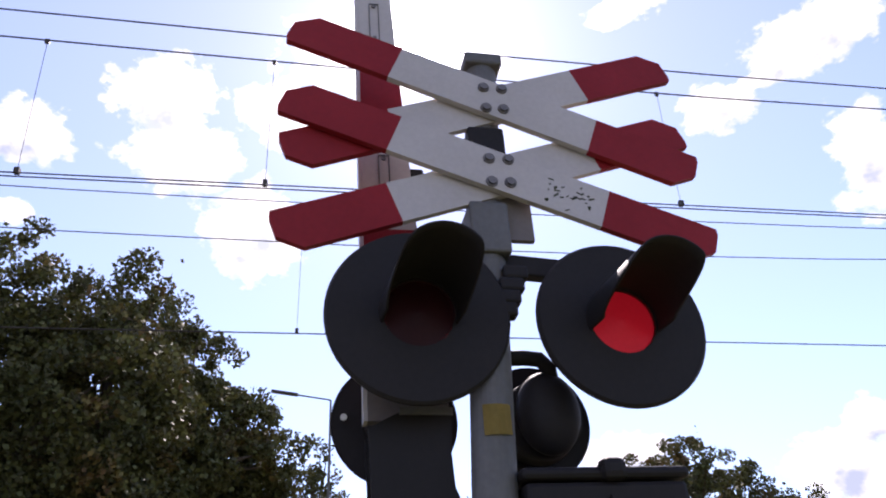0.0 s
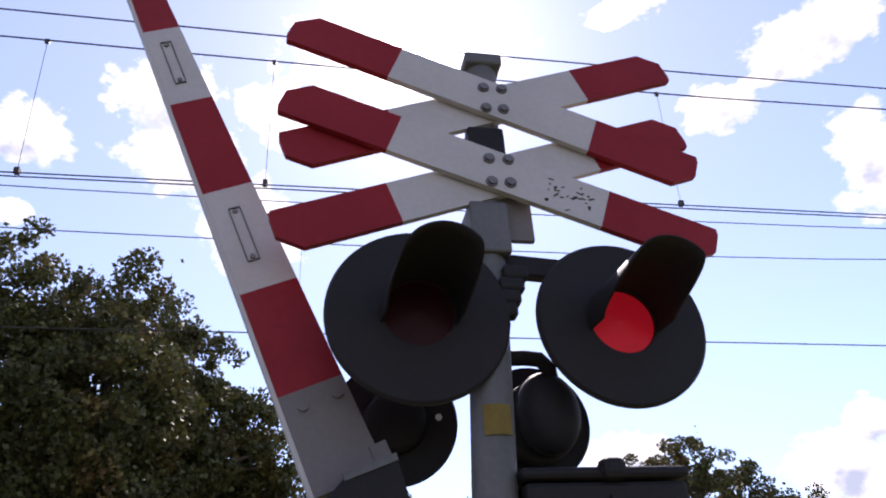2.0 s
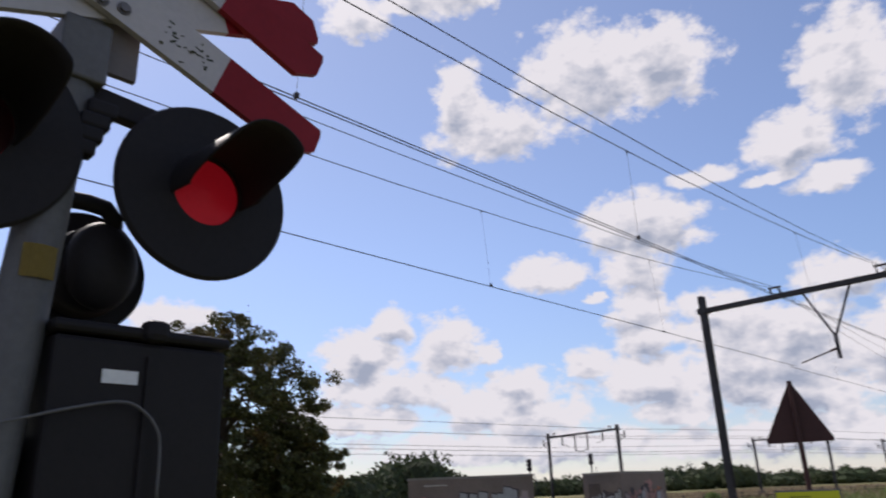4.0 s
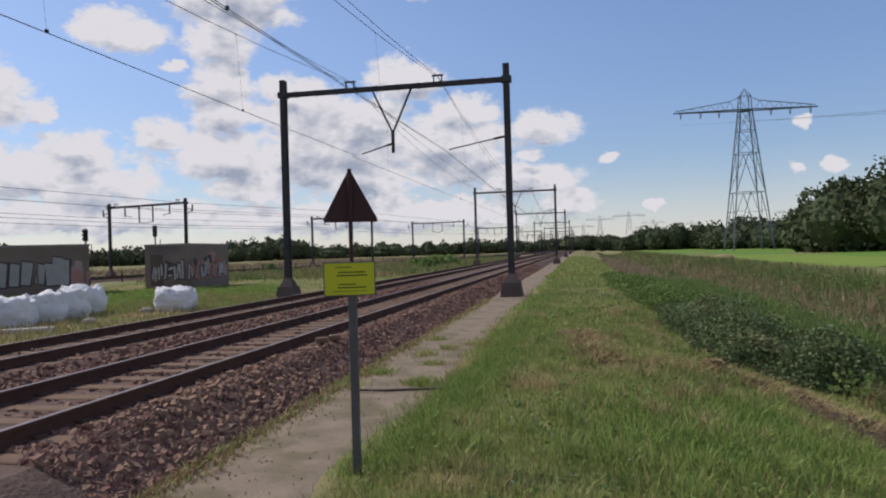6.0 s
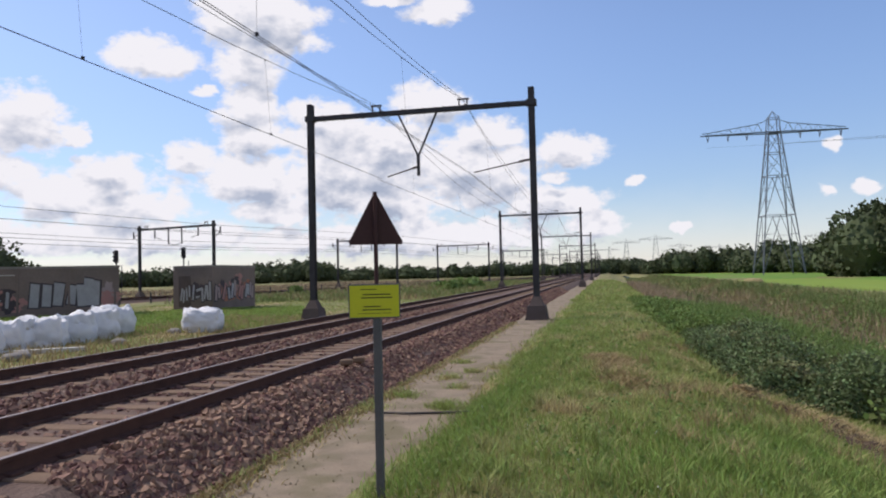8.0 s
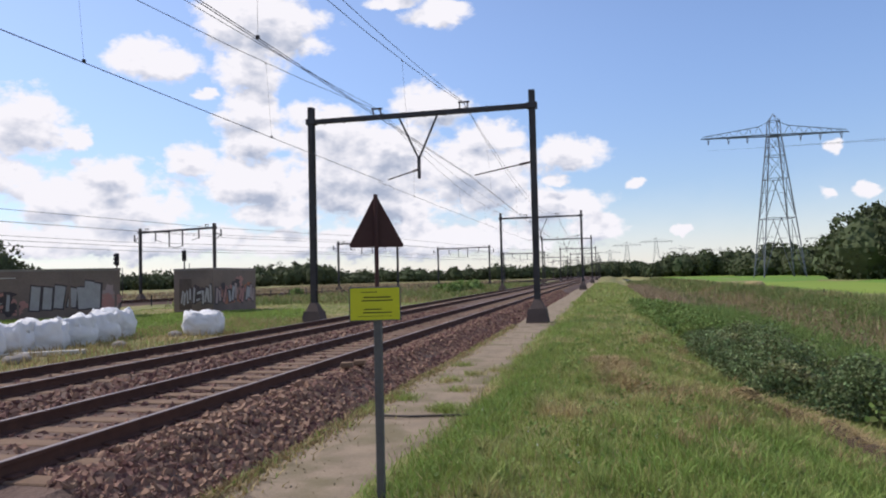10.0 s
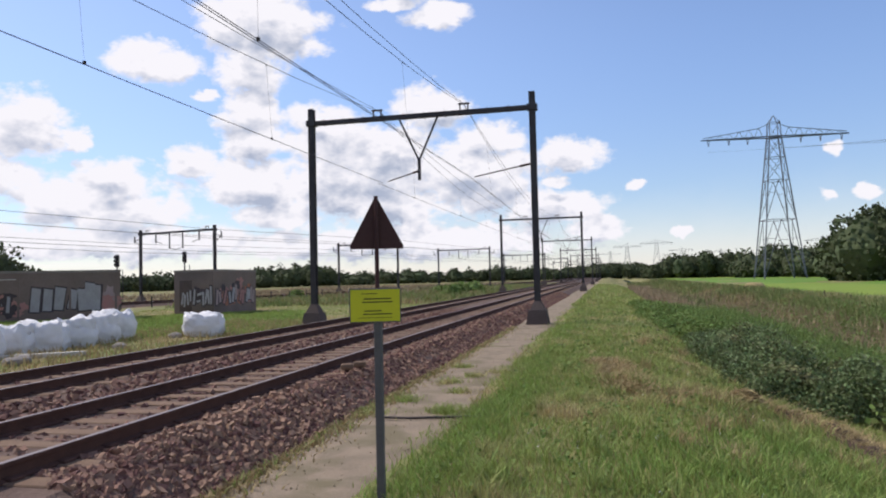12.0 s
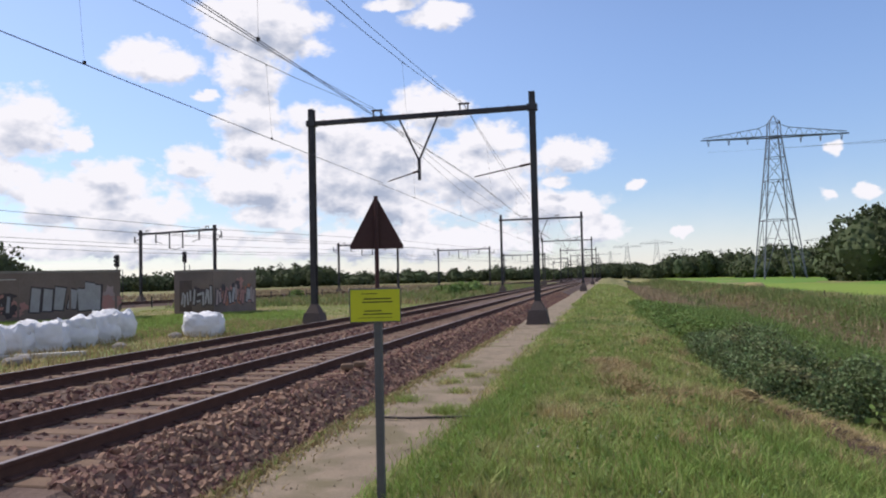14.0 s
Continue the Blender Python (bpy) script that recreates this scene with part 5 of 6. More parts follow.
def tree(x, y, h, radii, seed, clumps, per, size, label, spread=0.55, lift=None):
    rng = np.random.default_rng(seed)
    z0 = height(x, y)
    e = thing("tree", (x, y, z0), label, "tree")
    cz = z0 + h - radii[2] * (1.0 if lift is None else lift)
    clumps, per = int(clumps * 1.9), int(per * 0.62)
    spread, size = spread * 0.78, size * 0.86
    pts, cl = crown_points(rng, (x, y, cz), radii, clumps, per, spread)
    stray = rng.normal(size=(clumps * 3, 3)) * spread * 0.9 + np.repeat(cl, 3, 0)
    pts = np.concatenate([pts, stray])
    bm = B()
    tr = 0.03 * h
    rod(bm, (x, y, z0 - 0.2), (x, y, z0 + h * 0.3), tr, tr * 0.75, 10)
    rod(bm, (x, y, z0 + h * 0.3), (x + 0.3, y + 0.2, z0 + h * 0.62), tr * 0.75, tr * 0.4, 10)
    rod(bm, (x + 0.3, y + 0.2, z0 + h * 0.62), (x, y, z0 + h * 0.88), tr * 0.4, tr * 0.12, 8)
    for i in range(0, clumps, max(1, clumps // 34)):
        k = rng.uniform(0.25, 0.62)
        a = Vector((x, y, z0 + h * k))
        b = Vector(cl[i])
        m_ = a.lerp(b, 0.5) + Vector((0, 0, 0.4))
        rod(bm, a, m_, tr * 0.3, tr * 0.18, 6)
        rod(bm, m_, b, tr * 0.18, tr * 0.05, 5)
    part("trunk", bm, M["bark"], e, "brown trunk and limbs")
    v, f = leaf_quads(pts, size, rng)
    me = bpy.data.meshes.new("crown")
    me.from_pydata((v - np.array((x, y, z0))).tolist(), [], f.tolist())
    me.materials.append(M["leaf"])
    c = new("crown", me)
    c.parent = e
    tagged(c, "uneven leafy crown with gaps")
    return e


def at(az, d):
    q = polar(az, d)
    return q.x, q.y


tree(*at(113.5, 27), 14.9, (6.4, 6.4, 7.0), 1, 420, 190, 0.16, "tall broad oak with dense brownish-green leaves", 0.6, 0.95)
tree(*at(105.5, 28), 15.6, (4.6, 4.6, 6.4), 2, 300, 190, 0.16, "broad oak with dense brownish-green leaves", 0.55)
tree(*at(125, 26), 13.6, (6, 6, 6.5), 3, 220, 150, 0.2, "tall oak with dense leaves", 0.65)
tree(*at(99.6, 30), 14.2, (4.0, 4.0, 6.2), 12, 260, 190, 0.16, "rounded oak beside a taller one", 0.5)
tree(*at(95.4, 32), 12.2, (2.7, 2.7, 5.4), 13, 150, 180, 0.16, "small oak at the edge of the group", 0.45)
tree(*at(89.3, 42), 12.6, (1.7, 1.9, 4.0), 4, 60, 80, 0.17, "slender sparse young tree", 0.45)
tree(*at(84, 46), 11.6, (4.6, 4.6, 5), 5, 110, 130, 0.22, "low leafy tree behind the tracks", 0.55)
tree(*at(76, 46), 10.8, (4.8, 4.8, 4.6), 6, 120, 130, 0.22, "leafy tree behind the tracks", 0.55)
tree(*at(69.5, 47), 9.8, (3.8, 3.8, 4.0), 7, 110, 130, 0.22, "leafy tree behind the tracks", 0.55)
tree(*at(61.0, 45), 12.6, (5.9, 5.7, 5.9), 8, 300, 170, 0.18, "broad leafy tree beyond the tracks with an uneven crown", 0.5)
tree(*at(55.6, 46), 7.2, (3.0, 3.0, 3.2), 9, 110, 130, 0.2, "small leafy tree at the edge of a taller one", 0.45)


def woods(name, spots, seed, size, label, per=900, mat="far_leaf"):
    """A far belt of trees as one mass: lumpy cores with a skin of leaves."""
    rng = np.random.default_rng(seed)
    V, Fc, n0 = [], [], 0
    for x, y, h, r in spots:
        z0 = -0.8
        for j in range(3):
            ox, oy = rng.normal(size=2) * r * 0.4
            rr = r * rng.uniform(0.65, 1.0)
            hz = h * rng.uniform(0.75, 1.0)
            u = rng.normal(size=(per // 3, 3))
            u /= np.linalg.norm(u, axis=1)[:, None]
            lump = 1 + 0.13 * np.sin(u[:, 0] * 6 + j) + 0.13 * np.sin(u[:, 2] * 8 + x) + 0.08 * rng.normal(size=len(u))
            p = np.array((x + ox, y + oy, z0 + hz * 0.5)) + u * lump[:, None] * np.array((rr, rr, hz * 0.5))
            v, f = leaf_quads(p, size * 1.5, rng)
            V.append(v)
            Fc.append(f + n0)
            n0 += len(v)
            # dark core
            bm = B()
            bmesh.ops.create_icosphere(bm, subdivisions=2, radius=1.0)
            cv = np.array([q.co[:] for q in bm.verts])
            cf = [[q.index for q in g.verts] for g in bm.faces]
            bm.free()
            cv = cv * np.array((rr * 0.86, rr * 0.86, hz * 0.45)) * (1 + 0.1 * np.sin(cv * 7 + x).sum(1)[:, None] / 2) + np.array((x + ox, y + oy, z0 + hz * 0.48))
            V.append(cv)
            Fc.append(np.array([c + [c[2]] for c in cf]) + n0)
            n0 += len(cv)
    faces = [tuple(dict.fromkeys(f)) for g in Fc for f in g.tolist()]
    return from_arrays(name, np.concatenate(V).tolist(), faces, M[mat], label, "bushes" if name == "bushes" else "woods", "stuff")


rng0 = random.Random(11)
spots = []
for i in range(70):
    az = -2.0 - 16 * (i / 70) + rng0.uniform(-0.2, 0.2)
    d = 330 - 110 * (i / 70) + rng0.uniform(-25, 25)
    q = polar(az, d)
    hh = d * (0.010 + 0.019 * ramp(-az, 1.5, 8)) + 0.8 + rng0.uniform(-1.8, 3.2)
    spots.append((q.x, q.y, hh, rng0.uniform(2.4, 5.0)))
woods("woods", spots, 4, 0.55, "far green belt of trees behind the field", 420)
spots = []
for az, d, h, r in ((-16.1, 150, 8.0, 2.6), (-17.3, 146, 12.2, 4.2), (-19.2, 140, 13.6, 5.5), (-21.2, 138, 14.5, 6), (-23.5, 135, 15, 7), (-26, 132, 15, 8), (-17.4, 160, 9, 4), (-20.4, 155, 12, 5)):
    q = polar(az, d)
    spots.append((q.x, q.y, h, r))
woods("woods", spots, 5, 0.42, "dark rounded trees at the edge of the field", 2400)
spots = []
for i in range(120):
    az = 0.5 + 56 * (i / 120) + rng0.uniform(-0.2, 0.2)
    d = 380 - 170 * (i / 120) + rng0.uniform(-30, 30)
    q = polar(az, d)
    hh = d * 0.0125 + 1.6 + rng0.uniform(-1.3, 1.6) + (3.2 if 22.3 < az < 27.3 or 48 < az else 0)
    spots.append((q.x, q.y, hh, rng0.uniform(3.0, 5.0)))
woods("woods", spots, 6, 0.6, "far low belt of trees behind the tracks", 330)
spots = []
for az, d, h, r in ((45.5, 95, 8.0, 4.2), (46.8, 97, 7.4, 3.6), (48.5, 92, 5.2, 3), (50.0, 88, 4.6, 3), (51.5, 86, 4.2, 3), (53, 84, 4.6, 3), (55, 82, 5, 3.2), (58, 80, 6, 3.6), (44.0, 104, 5.6, 3)):
    q = polar(az, d)
    spots.append((q.x, q.y, h, r))
woods("woods", spots, 7, 0.3, "rounded dark trees beyond the concrete blocks", 1500)


spots = []
for az, d, h, r in ((11.4, 86, 1.3, 1.1), (10.5, 92, 1.5, 1.2), (12.3, 82, 1.0, 0.9), (13.0, 96, 1.1, 1.0), (24.8, 86, 0.9, 0.9)):
    q = polar(az, d)
    spots.append((q.x, q.y, h + 0.4, r))
woods("bushes", spots, 8, 0.16, "low green bushes between the two railway lines", 700, "weed")
spots = []
for i in range(26):
    q = polar(-2.6 + 3.4 * i / 25, 470 + rng0.uniform(-30, 30))
    spots.append((q.x, q.y, 7.5 + rng0.uniform(-2, 2), 5.5))
woods("woods", spots, 9, 0.8, "far trees where the tracks meet the horizon", 330)


def blades(name, n, pick, h0, h1, w, mat, label, seed, lean=0.35, category="grass"):
    """Many grass blades as one mass."""
    rng = np.random.default_rng(seed)
    xy = pick(rng, n)
    n = len(xy)
    z = np.array([height(float(x), float(y)) for x, y in xy])
    root = np.column_stack([xy, z - 0.01])
    hgt = rng.uniform(h0, h1, n) * (0.75 + 0.5 * np.array([fbm(float(x), float(y), 0.7, 2) * 0.5 + 0.5 for x, y in xy]))
    a = rng.uniform(0, 2 * math.pi, n)
    side = np.column_stack([np.cos(a), np.sin(a), np.zeros(n)]) * (w * rng.uniform(0.6, 1.4, n))[:, None]
    tilt = rng.normal(size=(n, 2)) * lean * hgt[:, None]
    midp = root + np.column_stack([tilt * 0.35, hgt * 0.6])
    tipp = root + np.column_stack([tilt, hgt])
    v = np.stack([root - side, root + side, midp + side * 0.7, midp - side * 0.7, tipp], 1).reshape(-1, 3)
    k = np.arange(n)[:, None] * 5
    faces = np.concatenate([k + np.array([[0, 1, 2, 3]])]).tolist() + (k + np.array([[3, 2, 4]])).tolist()
    return from_arrays(name, v.tolist(), faces, mat, label, category, "stuff")


def near_field(x0, x1, y0, y1, power=1.7):
    def pick(rng, n):
        y = y0 + (y1 - y0) * rng.random(n) ** power
        x = rng.uniform(x0, x1, n)
        return np.column_stack([x, y])
    return pick


def not_path(f):
    def pick(rng, n):
        p = f(rng, n)
        g = np.random.default_rng(7)
        thin = g.random(len(p)) < np.clip((p[:, 0] + 2.55) / 0.7, 0, 1) ** 1.5
        p = p[thin | (p[:, 0] < -13)]
        return p[(p[:, 0] > -2.3 + 0.16 * np.sin(p[:, 1] * 1.3) + 0.12 * np.sin(p[:, 1] * 3.7) - 0.2 * (np.random.default_rng(2).random(len(p)) ** 3)) | (p[:, 0] < -13)]
    return pick


def off_water(f):
    def pick(rng, n):
        p = f(rng, n)
        return p[~((p[:, 0] > 6.3) & (p[:, 0] < 7.6) & (p[:, 1] > 24) & (p[:, 1] < 60))]
    return pick


def off_dry(f):
    """Leaves the dry patch and the bare strip of the bank thinly grown."""
    def pick(rng, n):
        p = f(rng, n)
        keep = np.ones(len(p), bool)
        for x0, y0, x1, y1, r in ((-0.1, 15.6, 0.3, 11.7, 0.42), (2.05, 13.0, 3.3, 12.0, 0.26), (3.3, 12.0, 3.95, 9.6, 0.45)):
            d = np.array((x1 - x0, y1 - y0))
            k = np.clip(((p - np.array((x0, y0))) @ d) / (d @ d), 0, 1)
            far = np.linalg.norm(p - np.array((x0, y0)) - k[:, None] * d, axis=1)
            keep &= rng.random(len(p)) < 0.15 + 0.85 * np.clip(far / r - 0.5, 0, 1)
        return p[keep]
    return pick


blades("grass", 115000, off_dry(not_path(near_field(-2.6, 4.4, 3.0, 17, 1.3))), 0.03, 0.12, 0.005, M["blade"], "rough green verge grass with dry tufts", 1)
blades("grass", 34000, not_path(near_field(-2.5, 5.0, 15, 50, 1.4)), 0.06, 0.17, 0.011, M["blade"], "rough green verge grass further along", 2)
blades("grass", 16000, not_path(near_field(-2.2, 9.0, 45, 130, 1.3)), 0.1, 0.35, 0.04, M["blade"], "rough green verge grass in the distance", 3)
blades("dry_grass", 9000, not_path(near_field(-2.2, 3.6, 5, 26, 1.3)), 0.05, 0.16, 0.005, M["straw"], "pale dry grass stalks in the verge", 4, 0.6)
blades("path_weeds", 3500, lambda g, n: np.column_stack([-3.74 + 0.2 * g.normal(size=n), 3.5 + 24 * g.random(n) ** 1.5]), 0.04, 0.13, 0.01, M["blade"], "short weeds along the path's edge", 77, 0.7)
blades("path_weeds", 26000, lambda g, n: np.column_stack([-3.74 + 0.2 * g.normal(size=n), 3.5 + 24 * g.random(n) ** 1.7]), 0.03, 0.11, 0.012, M["straw"], "dry weeds along the path's edge", 5, 0.7)
blades("grass", 42000, near_field(-34, -12.2, 12, 62, 1.0), 0.04, 0.14, 0.014, M["blade"], "rough grass beyond the tracks", 6)
def yard(g, n):
    az, d = np.radians(g.uniform(24, 47, n)), g.uniform(27.5, 49, n)
    return np.column_stack([-np.sin(az) * d, np.cos(az) * d])


blades("dry_grass", 6000, near_field(-19, -12.3, 12, 34, 1.0), 0.1, 0.3, 0.014, M["straw"], "dry tall grass beyond the tracks", 62, 0.5)
blades("grass", 26000, yard, 0.06, 0.16, 0.03, M["lush"], "green mown grass round the concrete blocks", 61)
blades("bank_growth", 42000, off_water(near_field(4.4, 13.5, 9, 60, 1.4)), 0.2, 0.5, 0.014, M["reed"], "dense rough green growth along the ditch banks", 7, 0.5, "rough growth")
blades("reeds", 5000, near_field(7.7, 10.4, 18, 80, 1.2), 0.35, 0.75, 0.016, M["heather"], "brownish reeds along the water", 76, 0.3, "reeds")
blades("reeds", 14000, near_field(10.2, 16.6, 18, 100, 1.2), 0.3, 0.68, 0.016, M["reed"], "taller reeds on the far ditch bank", 10, 0.25, "reeds")
blades("reeds", 9000, near_field(5.0, 15, 60, 200, 1.2), 0.3, 0.8, 0.06, M["reed"], "rough reeds along the far ditch", 8, 0.3, "reeds")
blades("seeding_weeds", 5200, near_field(3.2, 6.4, 46, 120, 1.0), 0.5, 1.15, 0.02, M["heather"], "reddish-brown seeding weeds on the bank", 9, 0.3, "weeds")


def rosettes(name, n, x0, x1, y0, y1, size, mat, label, seed, lift, category="weeds"):
    """Low broad-leaved plants, several leaves to a plant."""
    rng = np.random.default_rng(seed)
    x, y = rng.uniform(x0, x1, n), y0 + (y1 - y0) * rng.random(n) ** 1.3
    x = np.repeat(x, 6) + rng.normal(size=6 * n) * size * 0.8
    y = np.repeat(y, 6) + rng.normal(size=6 * n) * size * 0.8
    z = np.array([height(float(a), float(b)) for a, b in zip(x, y)]) + rng.uniform(0.3, 1.0, len(x)) * lift
    v, f = leaf_quads(np.column_stack([x, y, z]), size, rng, 0.55, 1.6)
    return from_arrays(name, v.tolist(), f.tolist(), mat, label, category, "stuff")


rosettes("verge_weeds", 700, -1.9, 3.2, 3.6, 18, 0.034, M["weed"], "low broad-leaved weeds among the grass", 31, 0.1)
rosettes("verge_weeds", 420, -1.6, 3.4, 14, 40, 0.05, M["weed"], "low broad-leaved weeds further along", 32, 0.12)
rosettes("clover_flowers", 45, -1.8, 2.4, 4.5, 15, 0.009, M["plate"], "tiny white clover flowers in the grass", 33, 0.13, "flowers")
rosettes("bank_weeds", 1500, 4.2, 12.5, 10, 50, 0.09, M["weed"], "leafy weeds along the ditch bank", 34, 0.45)


def clumps(x0, x1, y0, y1, n, each, r):
    def pick(g, k):
        c = np.column_stack([g.uniform(x0, x1, n), y0 + (y1 - y0) * g.random(n) ** 1.3])
        return (c[:, None, :] + g.normal(size=(n, each, 2)) * r).reshape(-1, 2)
    return pick


blades("tall_grass", 1, clumps(-1.7, 3.0, 3.6, 22, 150, 70, 0.09), 0.1, 0.27, 0.006, M["blade"], "taller grass clumps in the verge", 41, 0.55)
blades("tall_grass", 1, clumps(0.6, 3.2, 8.0, 26, 34, 60, 0.1), 0.12, 0.3, 0.006, M["straw"], "dry taller stalks towards the bank", 42, 0.5)
blades("rough_growth", 16000, near_field(-36, -13.2, 52, 150, 1.1), 0.2, 0.65, 0.05, M["reed"], "rough brownish growth between the two lines", 43, 0.5, "rough growth")
blades("rough_growth", 9000, near_field(-80, -22, 75, 210, 1.0), 0.3, 0.8, 0.09, M["heather"], "brownish rough land beyond the other line", 44, 0.5, "rough growth")


def tufts(spots, seed):
    rng = np.random.default_rng(seed)
    for x, y, r, n in spots:
        def pick(g, k):
            return np.array([x, y]) + g.normal(size=(k, 2)) * r * 0.45
        blades("grass_tuft", n, pick, 0.05, 0.16, 0.007, M["blade"], "small green tuft growing on the path", int(rng.integers(1000)), 0.6, "grass tuft")


tufts([(-2.35, 10.1, 0.28, 420), (-2.9, 12.9, 0.3, 300), (-2.6, 13.8, 0.22, 200), (-3.1, 15.2, 0.3, 260), (-2.5, 11.9, 0.25, 200), (-3.5, 9.9, 0.4, 420), (-3.2, 11.0, 0.3, 260), (-2.2, 14.4, 0.3, 260)], 3)


def bramble_edge(y):
    """Where the thicket begins on the verge side."""
    return 2.15 - 0.9 * ramp(y, 24, 40) + 0.4 * fbm(5, y, 0.5, 3)


def bramble(name, x0, x1, y0, y1, h, n, size, seed, label, mat):
    """A dense bramble mound: leaves over a lumpy swell that falls to the ditch."""
    rng = np.random.default_rng(seed)
    x, y = rng.uniform(x0, x1, n), y0 + (y1 - y0) * rng.random(n) ** 1.25
    V = []
    for a, b, r, g in zip(x.tolist(), y.tolist(), rng.random(n).tolist(), rng.normal(size=n).tolist()):
        d = min(a - bramble_edge(b), (b - y0 - 0.5 - 0.5 * fbm(a, 3, 0.9, 3)) * 1.1)
        if d < 0.02:
            continue
        rise = min(d / 1.5, 1.0) ** 0.55 * (1 - 0.75 * ramp(a, 4.6, 6.6))
        lump = 0.8 + 0.5 * fbm(a, b, 0.75, 4)
        V.append((a, b, height(a, b) + max(h * rise * lump * (1 - 0.55 * r * r + 0.1 * g), 0.03)))
    v, f = leaf_quads(np.array(V), size, rng, 0.3, 1.35)
    return from_arrays(name, v.tolist(), f.tolist(), M[mat], label, "bramble bush", "stuff")


bramble("bramble_bush", 1.7, 6.8, 12.9, 25, 0.98, 75000, 0.055, 1, "dense dark green bramble thicket on the bank", "bramble")
bramble("bramble_bush", 0.8, 6.6, 22, 46, 0.8, 34000, 0.085, 2, "lower bramble and nettles along the bank", "weed")
blades("bank_growth", 9000, near_field(3.6, 6.4, 16, 44, 1.2), 0.7, 1.15, 0.014, M["weed"], "tall green stalks rising through the brambles", 71, 0.3, "rough growth")


def along(points, spread):
    """Places scattered about a line on the ground."""
    def pick(g, n):
        k = g.random(n) * (len(points) - 1)
        i = np.minimum(k.astype(int), len(points) - 2)
        q = np.array(points)
        return q[i] + (q[i + 1] - q[i]) * (k - i)[:, None] + g.normal(size=(n, 2)) * spread
    return pick


BARE = [(2.05, 13.0), (2.6, 12.7), (3.15, 12.2), (3.5, 11.5), (3.75, 10.6), (3.95, 9.6)]
blades("dead_stalks", 3600, along(BARE, 0.17), 0.04, 0.18, 0.009, M["straw"], "dead straw-coloured stalks below the brambles", 12, 1.4, "dead stalks")
blades("dry_grass", 8000, along([(-0.1, 15.4), (0.05, 14.0), (0.3, 11.6)], 0.17), 0.07, 0.19, 0.01, M["straw"], "brownish dry patch in the verge grass", 72, 0.9)
blades("dry_grass", 1100, along([(0.7, 11.6), (2.0, 12.2)], 0.3), 0.05, 0.15, 0.007, M["straw"], "thin dry stalks in the verge grass", 73, 0.9)
blades("grass", 9000, along([(-1.75, 6.0), (-1.45, 12.0), (-1.5, 27.0)], 0.22), 0.06, 0.17, 0.007, M["lush"], "fresh green grass beside the sandy path", 74, 0.5)
blades("grass", 8000, along([(0.6, 6.6), (1.8, 8.0), (2.9, 9.6)], 0.6), 0.06, 0.2, 0.007, M["lush"], "lush green grass below the bank", 75, 0.5)


def heap(c, r, h, seed):
    """A low tangle of cut stalks."""
    rng = np.random.default_rng(seed)
    n = 900
    p = rng.normal(size=(n, 2)) * r * 0.45
    z = np.array([height(c[0] + a, c[1] + b) for a, b in p]) + h * np.exp(-(p ** 2).sum(1) / (r * r * 0.4)) * rng.uniform(0.2, 1.0, n)
    v, f = leaf_quads(np.column_stack([p + np.array(c), z]), 0.02, rng, 0.75, 9.0)
    from_arrays("straw_heap", v.tolist(), f.tolist(), M["straw"], "low tangle of pale cut stalks at the bank", "straw heap", "stuff")


heap((2.25, 12.8), 0.5, 0.3, 1)
heap((3.35, 12.2), 0.5, 0.16, 2)

bm = B()
rows_ = []
for i in range(40):
    k = i / 39
    q = k * (len(BARE) - 1)
    c0_ = BARE[min(int(q), len(BARE) - 2)]
    c1_ = BARE[min(int(q), len(BARE) - 2) + 1]
    kk = q - min(int(q), len(BARE) - 2)
    xc, yc = c0_[0] + (c1_[0] - c0_[0]) * kk, c0_[1] + (c1_[1] - c0_[1]) * kk
    w = 0.2 + 0.5 * k + 0.12 * fbm(2, yc, 1.5)
    line = []
    for j in range(9):
        u = -1 + j / 4
        x, y = xc + u * max(w, 0.05) * 0.8, yc + u * max(w, 0.05) * 0.6
        line.append(bm.verts.new((x, y, height(x, y) + 0.09 * (1 - u * u) + 0.08 * fbm(x, y, 4.0) * (1 - u * u) - 0.012)))
    rows_.append(line)
for r0, r1 in zip(rows_, rows_[1:]):
    for j in range(8):
        bm.faces.new((r0[j], r0[j + 1], r1[j + 1], r1[j]))
bmesh.ops.recalc_face_normals(bm, faces=bm.faces)
solid("bare_earth", bm, M["earth"], "crumbling dark bare earth at the bank's edge", "earth", kind="structure")

# ------------------------------------------------------------------ sleepers and stones
sl_mesh = finish(box(B(), (0, 0, 0), (2.5, 0.25, 0.14), bevel=0.012, seg=1), M["sleeper"], "sleeper")
clip_mesh = finish(box(B(), (0, 0, 0), (0.24, 0.14, 0.05), bevel=0.01, seg=1), M["rail_side"], "rail_clip")
for tx, tr in track_things:
    for i in range(150):
        o = new("sleeper", sl_mesh)
        o.parent = tr
        o.location = (0.02 * fbm(tx, i * 0.7), 1.5 + i * 0.6, -0.225 + 0.006 * fbm(i, tx))
    bm = B()
    for i in range(150, 330):
        box(bm, (tx, 1.5 + i * 0.6, -0.225), (2.5, 0.25, 0.14))
    part("far_sleepers", bm, M["sleeper"], tr, kind="stuff")
    for i in range(60):
        for s in (-0.7525, 0.7525):
            o = new("rail_clip", clip_mesh)
            o.parent = tr
            o.location = (s, 1.5 + i * 0.6, -0.15)


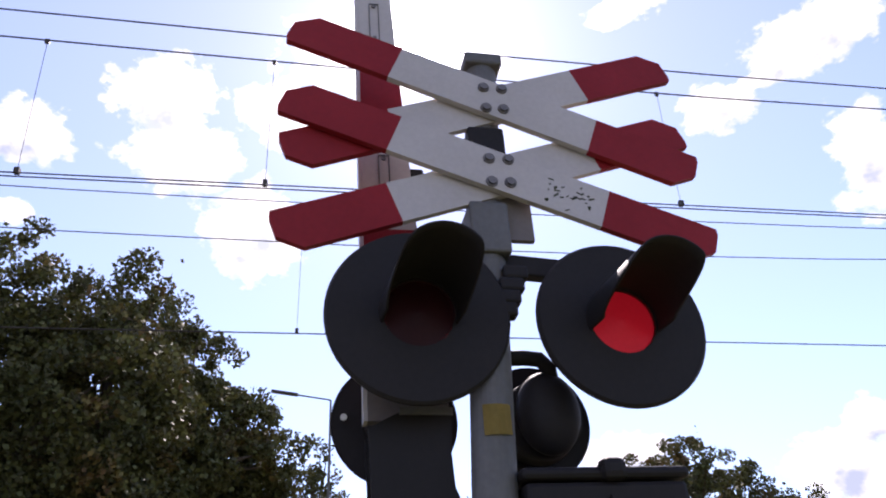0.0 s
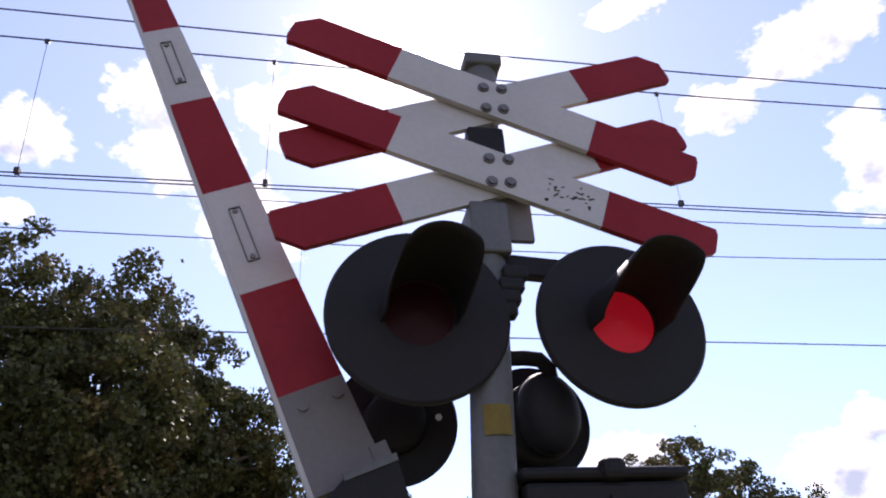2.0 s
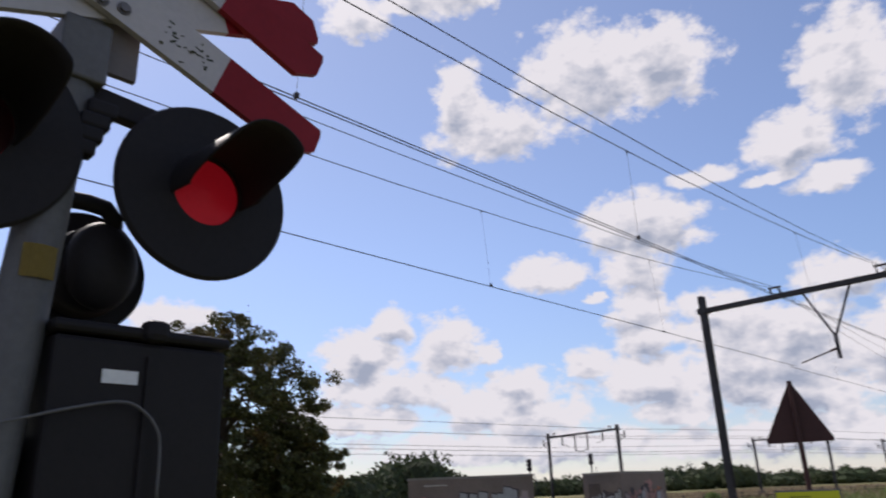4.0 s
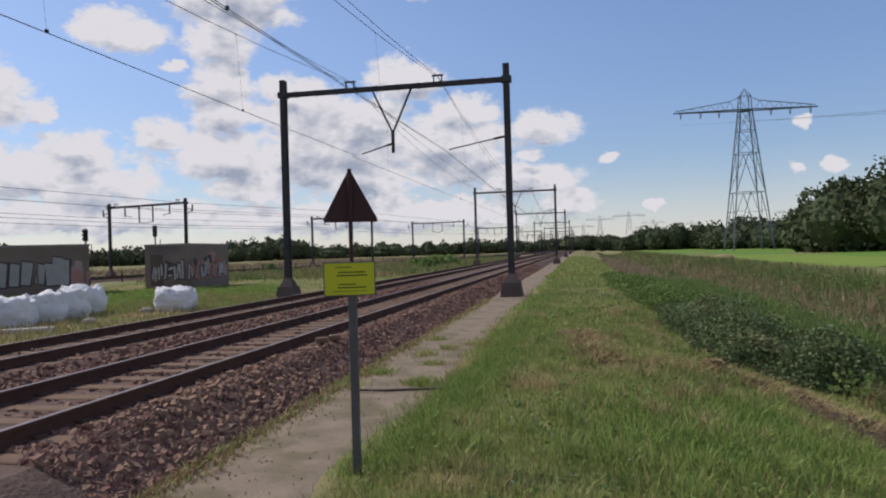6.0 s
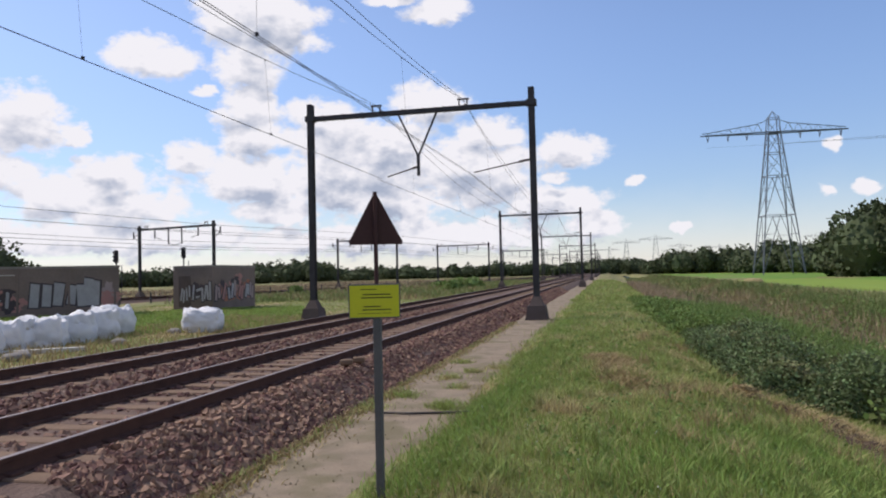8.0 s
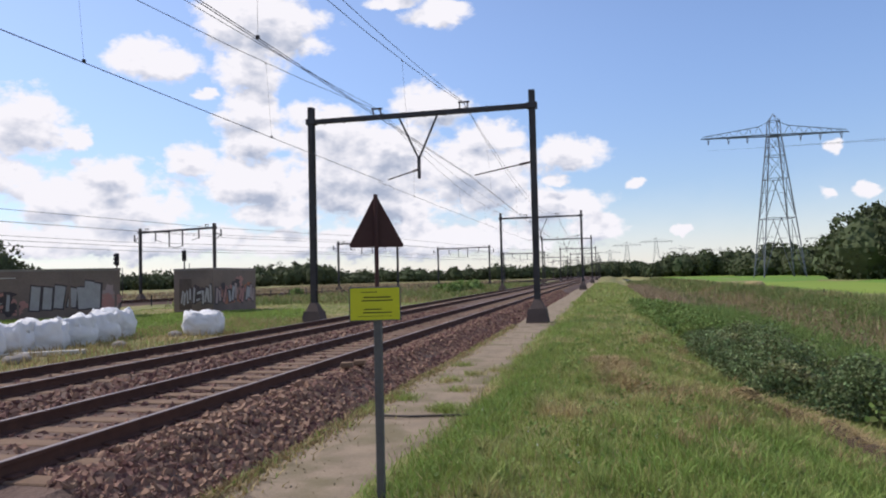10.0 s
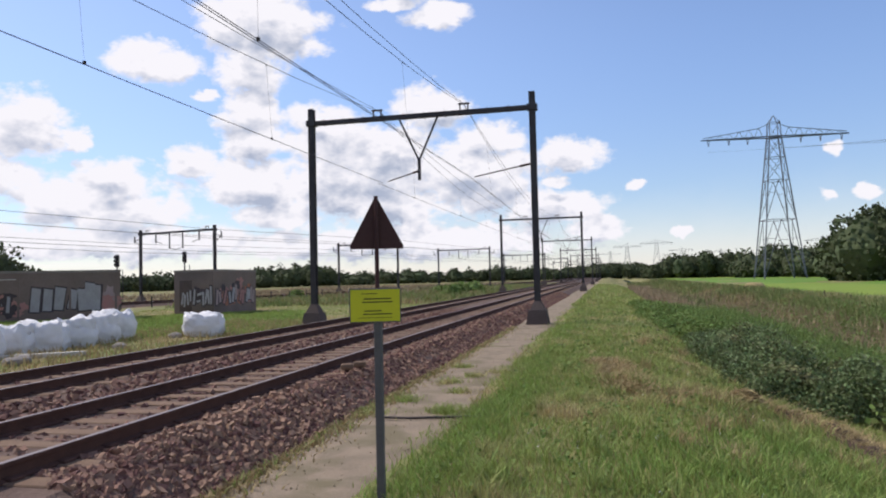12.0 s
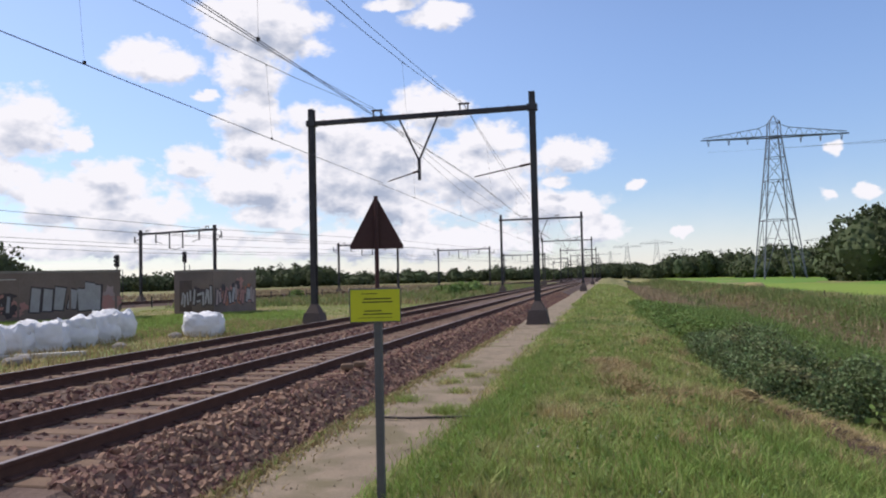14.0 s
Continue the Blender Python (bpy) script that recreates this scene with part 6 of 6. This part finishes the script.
def stones(name, n, pick, size, seed, label, mat="stone"):
    rng = np.random.default_rng(seed)
    p = pick(rng, n)
    n = len(p)
    base = np.array([(-1, -1, -1), (1, -1, -1), (1, 1, -1), (-1, 1, -1), (-1, -1, 1), (1, -1, 1), (1, 1, 1), (-1, 1, 1)], float) * 0.5
    fc = np.array([(0, 3, 2, 1), (4, 5, 6, 7), (0, 1, 5, 4), (1, 2, 6, 5), (2, 3, 7, 6), (3, 0, 4, 7)])
    v = base[None] * rng.uniform(0.6, 1.2, (n, 1, 3)) + rng.normal(size=(n, 8, 3)) * 0.13
    q, _ = np.linalg.qr(rng.normal(size=(n, 3, 3)))
    v = np.einsum("nij,nkj->nki", q, v) * (size * rng.uniform(0.6, 1.3, n))[:, None, None] + p[:, None, :]
    f = fc[None] + (np.arange(n) * 8)[:, None, None]
    return from_arrays(name, v.reshape(-1, 3).tolist(), f.reshape(-1, 4).tolist(), M[mat], label, "gravel" if mat == "sand" else "ballast", "stuff")


def bed_z(x):
    u = abs(x + 7.575)
    return np.where(u < 3.25, -0.17, np.where(u < 3.6, -0.17 - (u - 3.25) / 0.35 * 0.2145, np.where(u < 4.0, -0.3845 - (u - 3.6) / 0.4 * 0.1755, -0.5)))


def spread_stones(x0, x1, y0, y1, power):
    def pick(rng, n):
        y = y0 + (y1 - y0) * rng.random(n) ** power
        x = rng.uniform(x0, x1, n)
        z = bed_z(x) + rng.uniform(-0.02, 0.025, n)
        keep = np.ones(n, bool)
        for tx in TRACKS:
            for s in (-0.7525, 0.7525):
                keep &= np.abs(x - tx - s) > 0.1
            on = np.abs(x - tx) < 1.25
            ph = np.abs(((y - 1.5 + 0.3) % 0.6) - 0.3)
            keep &= ~(on & (ph < 0.14))
            z = np.where(on, z - 0.03, z)
        return np.column_stack([x, y, z])[keep]
    return pick


stones("ballast_stones", 17000, spread_stones(-5.0, -3.62, 5, 26, 1.4), 0.062, 1, "loose brown ballast stones on the shoulder")
stones("ballast_stones", 9000, spread_stones(-5.0, -3.55, 24, 70, 1.3), 0.085, 2, "brown ballast stones further along")
stones("ballast_stones", 15000, spread_stones(-11.6, -5.0, 4, 36, 1.3), 0.066, 3, "brown ballast stones between the rails")


def path_pick(rng, n):
    x = -2.95 + 0.45 * rng.normal(size=n)
    y = 4.5 + 26 * rng.random(n) ** 1.5
    return np.column_stack([x, y, np.full(n, -0.474)])


stones("path_gravel", 420, path_pick, 0.012, 7, "small stones scattered over the sandy path", "sand")
rng1 = np.random.default_rng(77)
stone_meshes = []
for i in range(8):
    bm = B()
    bmesh.ops.create_cube(bm, size=1.0)
    for v in bm.verts:
        v.co = Vector((v.co.x * rng1.uniform(0.7, 1.2), v.co.y * rng1.uniform(0.7, 1.2), v.co.z * rng1.uniform(0.5, 1.0))) + Vector(rng1.normal(size=3) * 0.12)
    stone_meshes.append(finish(bm, M["stone"], "ballast_stone"))
for i in range(290):
    x, y = rng1.uniform(-4.75, -3.62), rng1.uniform(6.0, 10.5)
    o = new("ballast_stone", stone_meshes[i % 8])
    o.parent = bed
    k = rng1.uniform(0.05, 0.085)
    o.matrix_basis = Matrix.LocRotScale((x, y, float(bed_z(np.array(x))) + 0.035), Euler(rng1.uniform(0, 6.28, 3)), (k, k, k))


# ------------------------------------------------------------------ what moves
def motions():
    angles = [(0, 1.3), (0.5, 7.0), (1, 12.5), (1.5, 17.7), (2, 22.3), (2.5, 27.5), (3, 32.3), (3.5, 38.2), (4.2, 46.5), (5, 56), (6, 68), (7, 80), (7.6, 86.5), (8.2, 88.5), (14, 88.5)]
    walk(boom, [(t, Matrix.Translation(PIV) @ Matrix.Rotation(radians(a), 4, "X")) for t, a in angles])
    # each lens turns its lit side forward in turn
    changes = [(0.05, 1), (0.37, 0)]
    for k in range(1, 21):
        changes += [(0.06 + 0.667 * k, 1), (0.385 + 0.667 * k, 0)]
    for which, (lens, place) in enumerate(FLIPS):
        state = 180 if which == 1 else 0
        rows = [(0.0, state)]
        for t, left in changes:
            if t > 13.8:
                break
            goal = (0 if left else 180) if which == 1 else (180 if left else 0)
            if goal != state:
                step = (goal - state) / 3
                rows += [(t - 0.05, state), (t - 0.017, state + step), (t + 0.017, state + 2 * step), (t + 0.05, goal)]
                state = goal
        rows.append((14.0, state))
        out_rows, last = [], -1
        for t, a in rows:
            if frame(t) > last:
                out_rows.append((t, Matrix.Translation(place) @ Matrix.Rotation(radians(a), 4, "Z")))
                last = frame(t)
        walk(lens, out_rows)


motions()
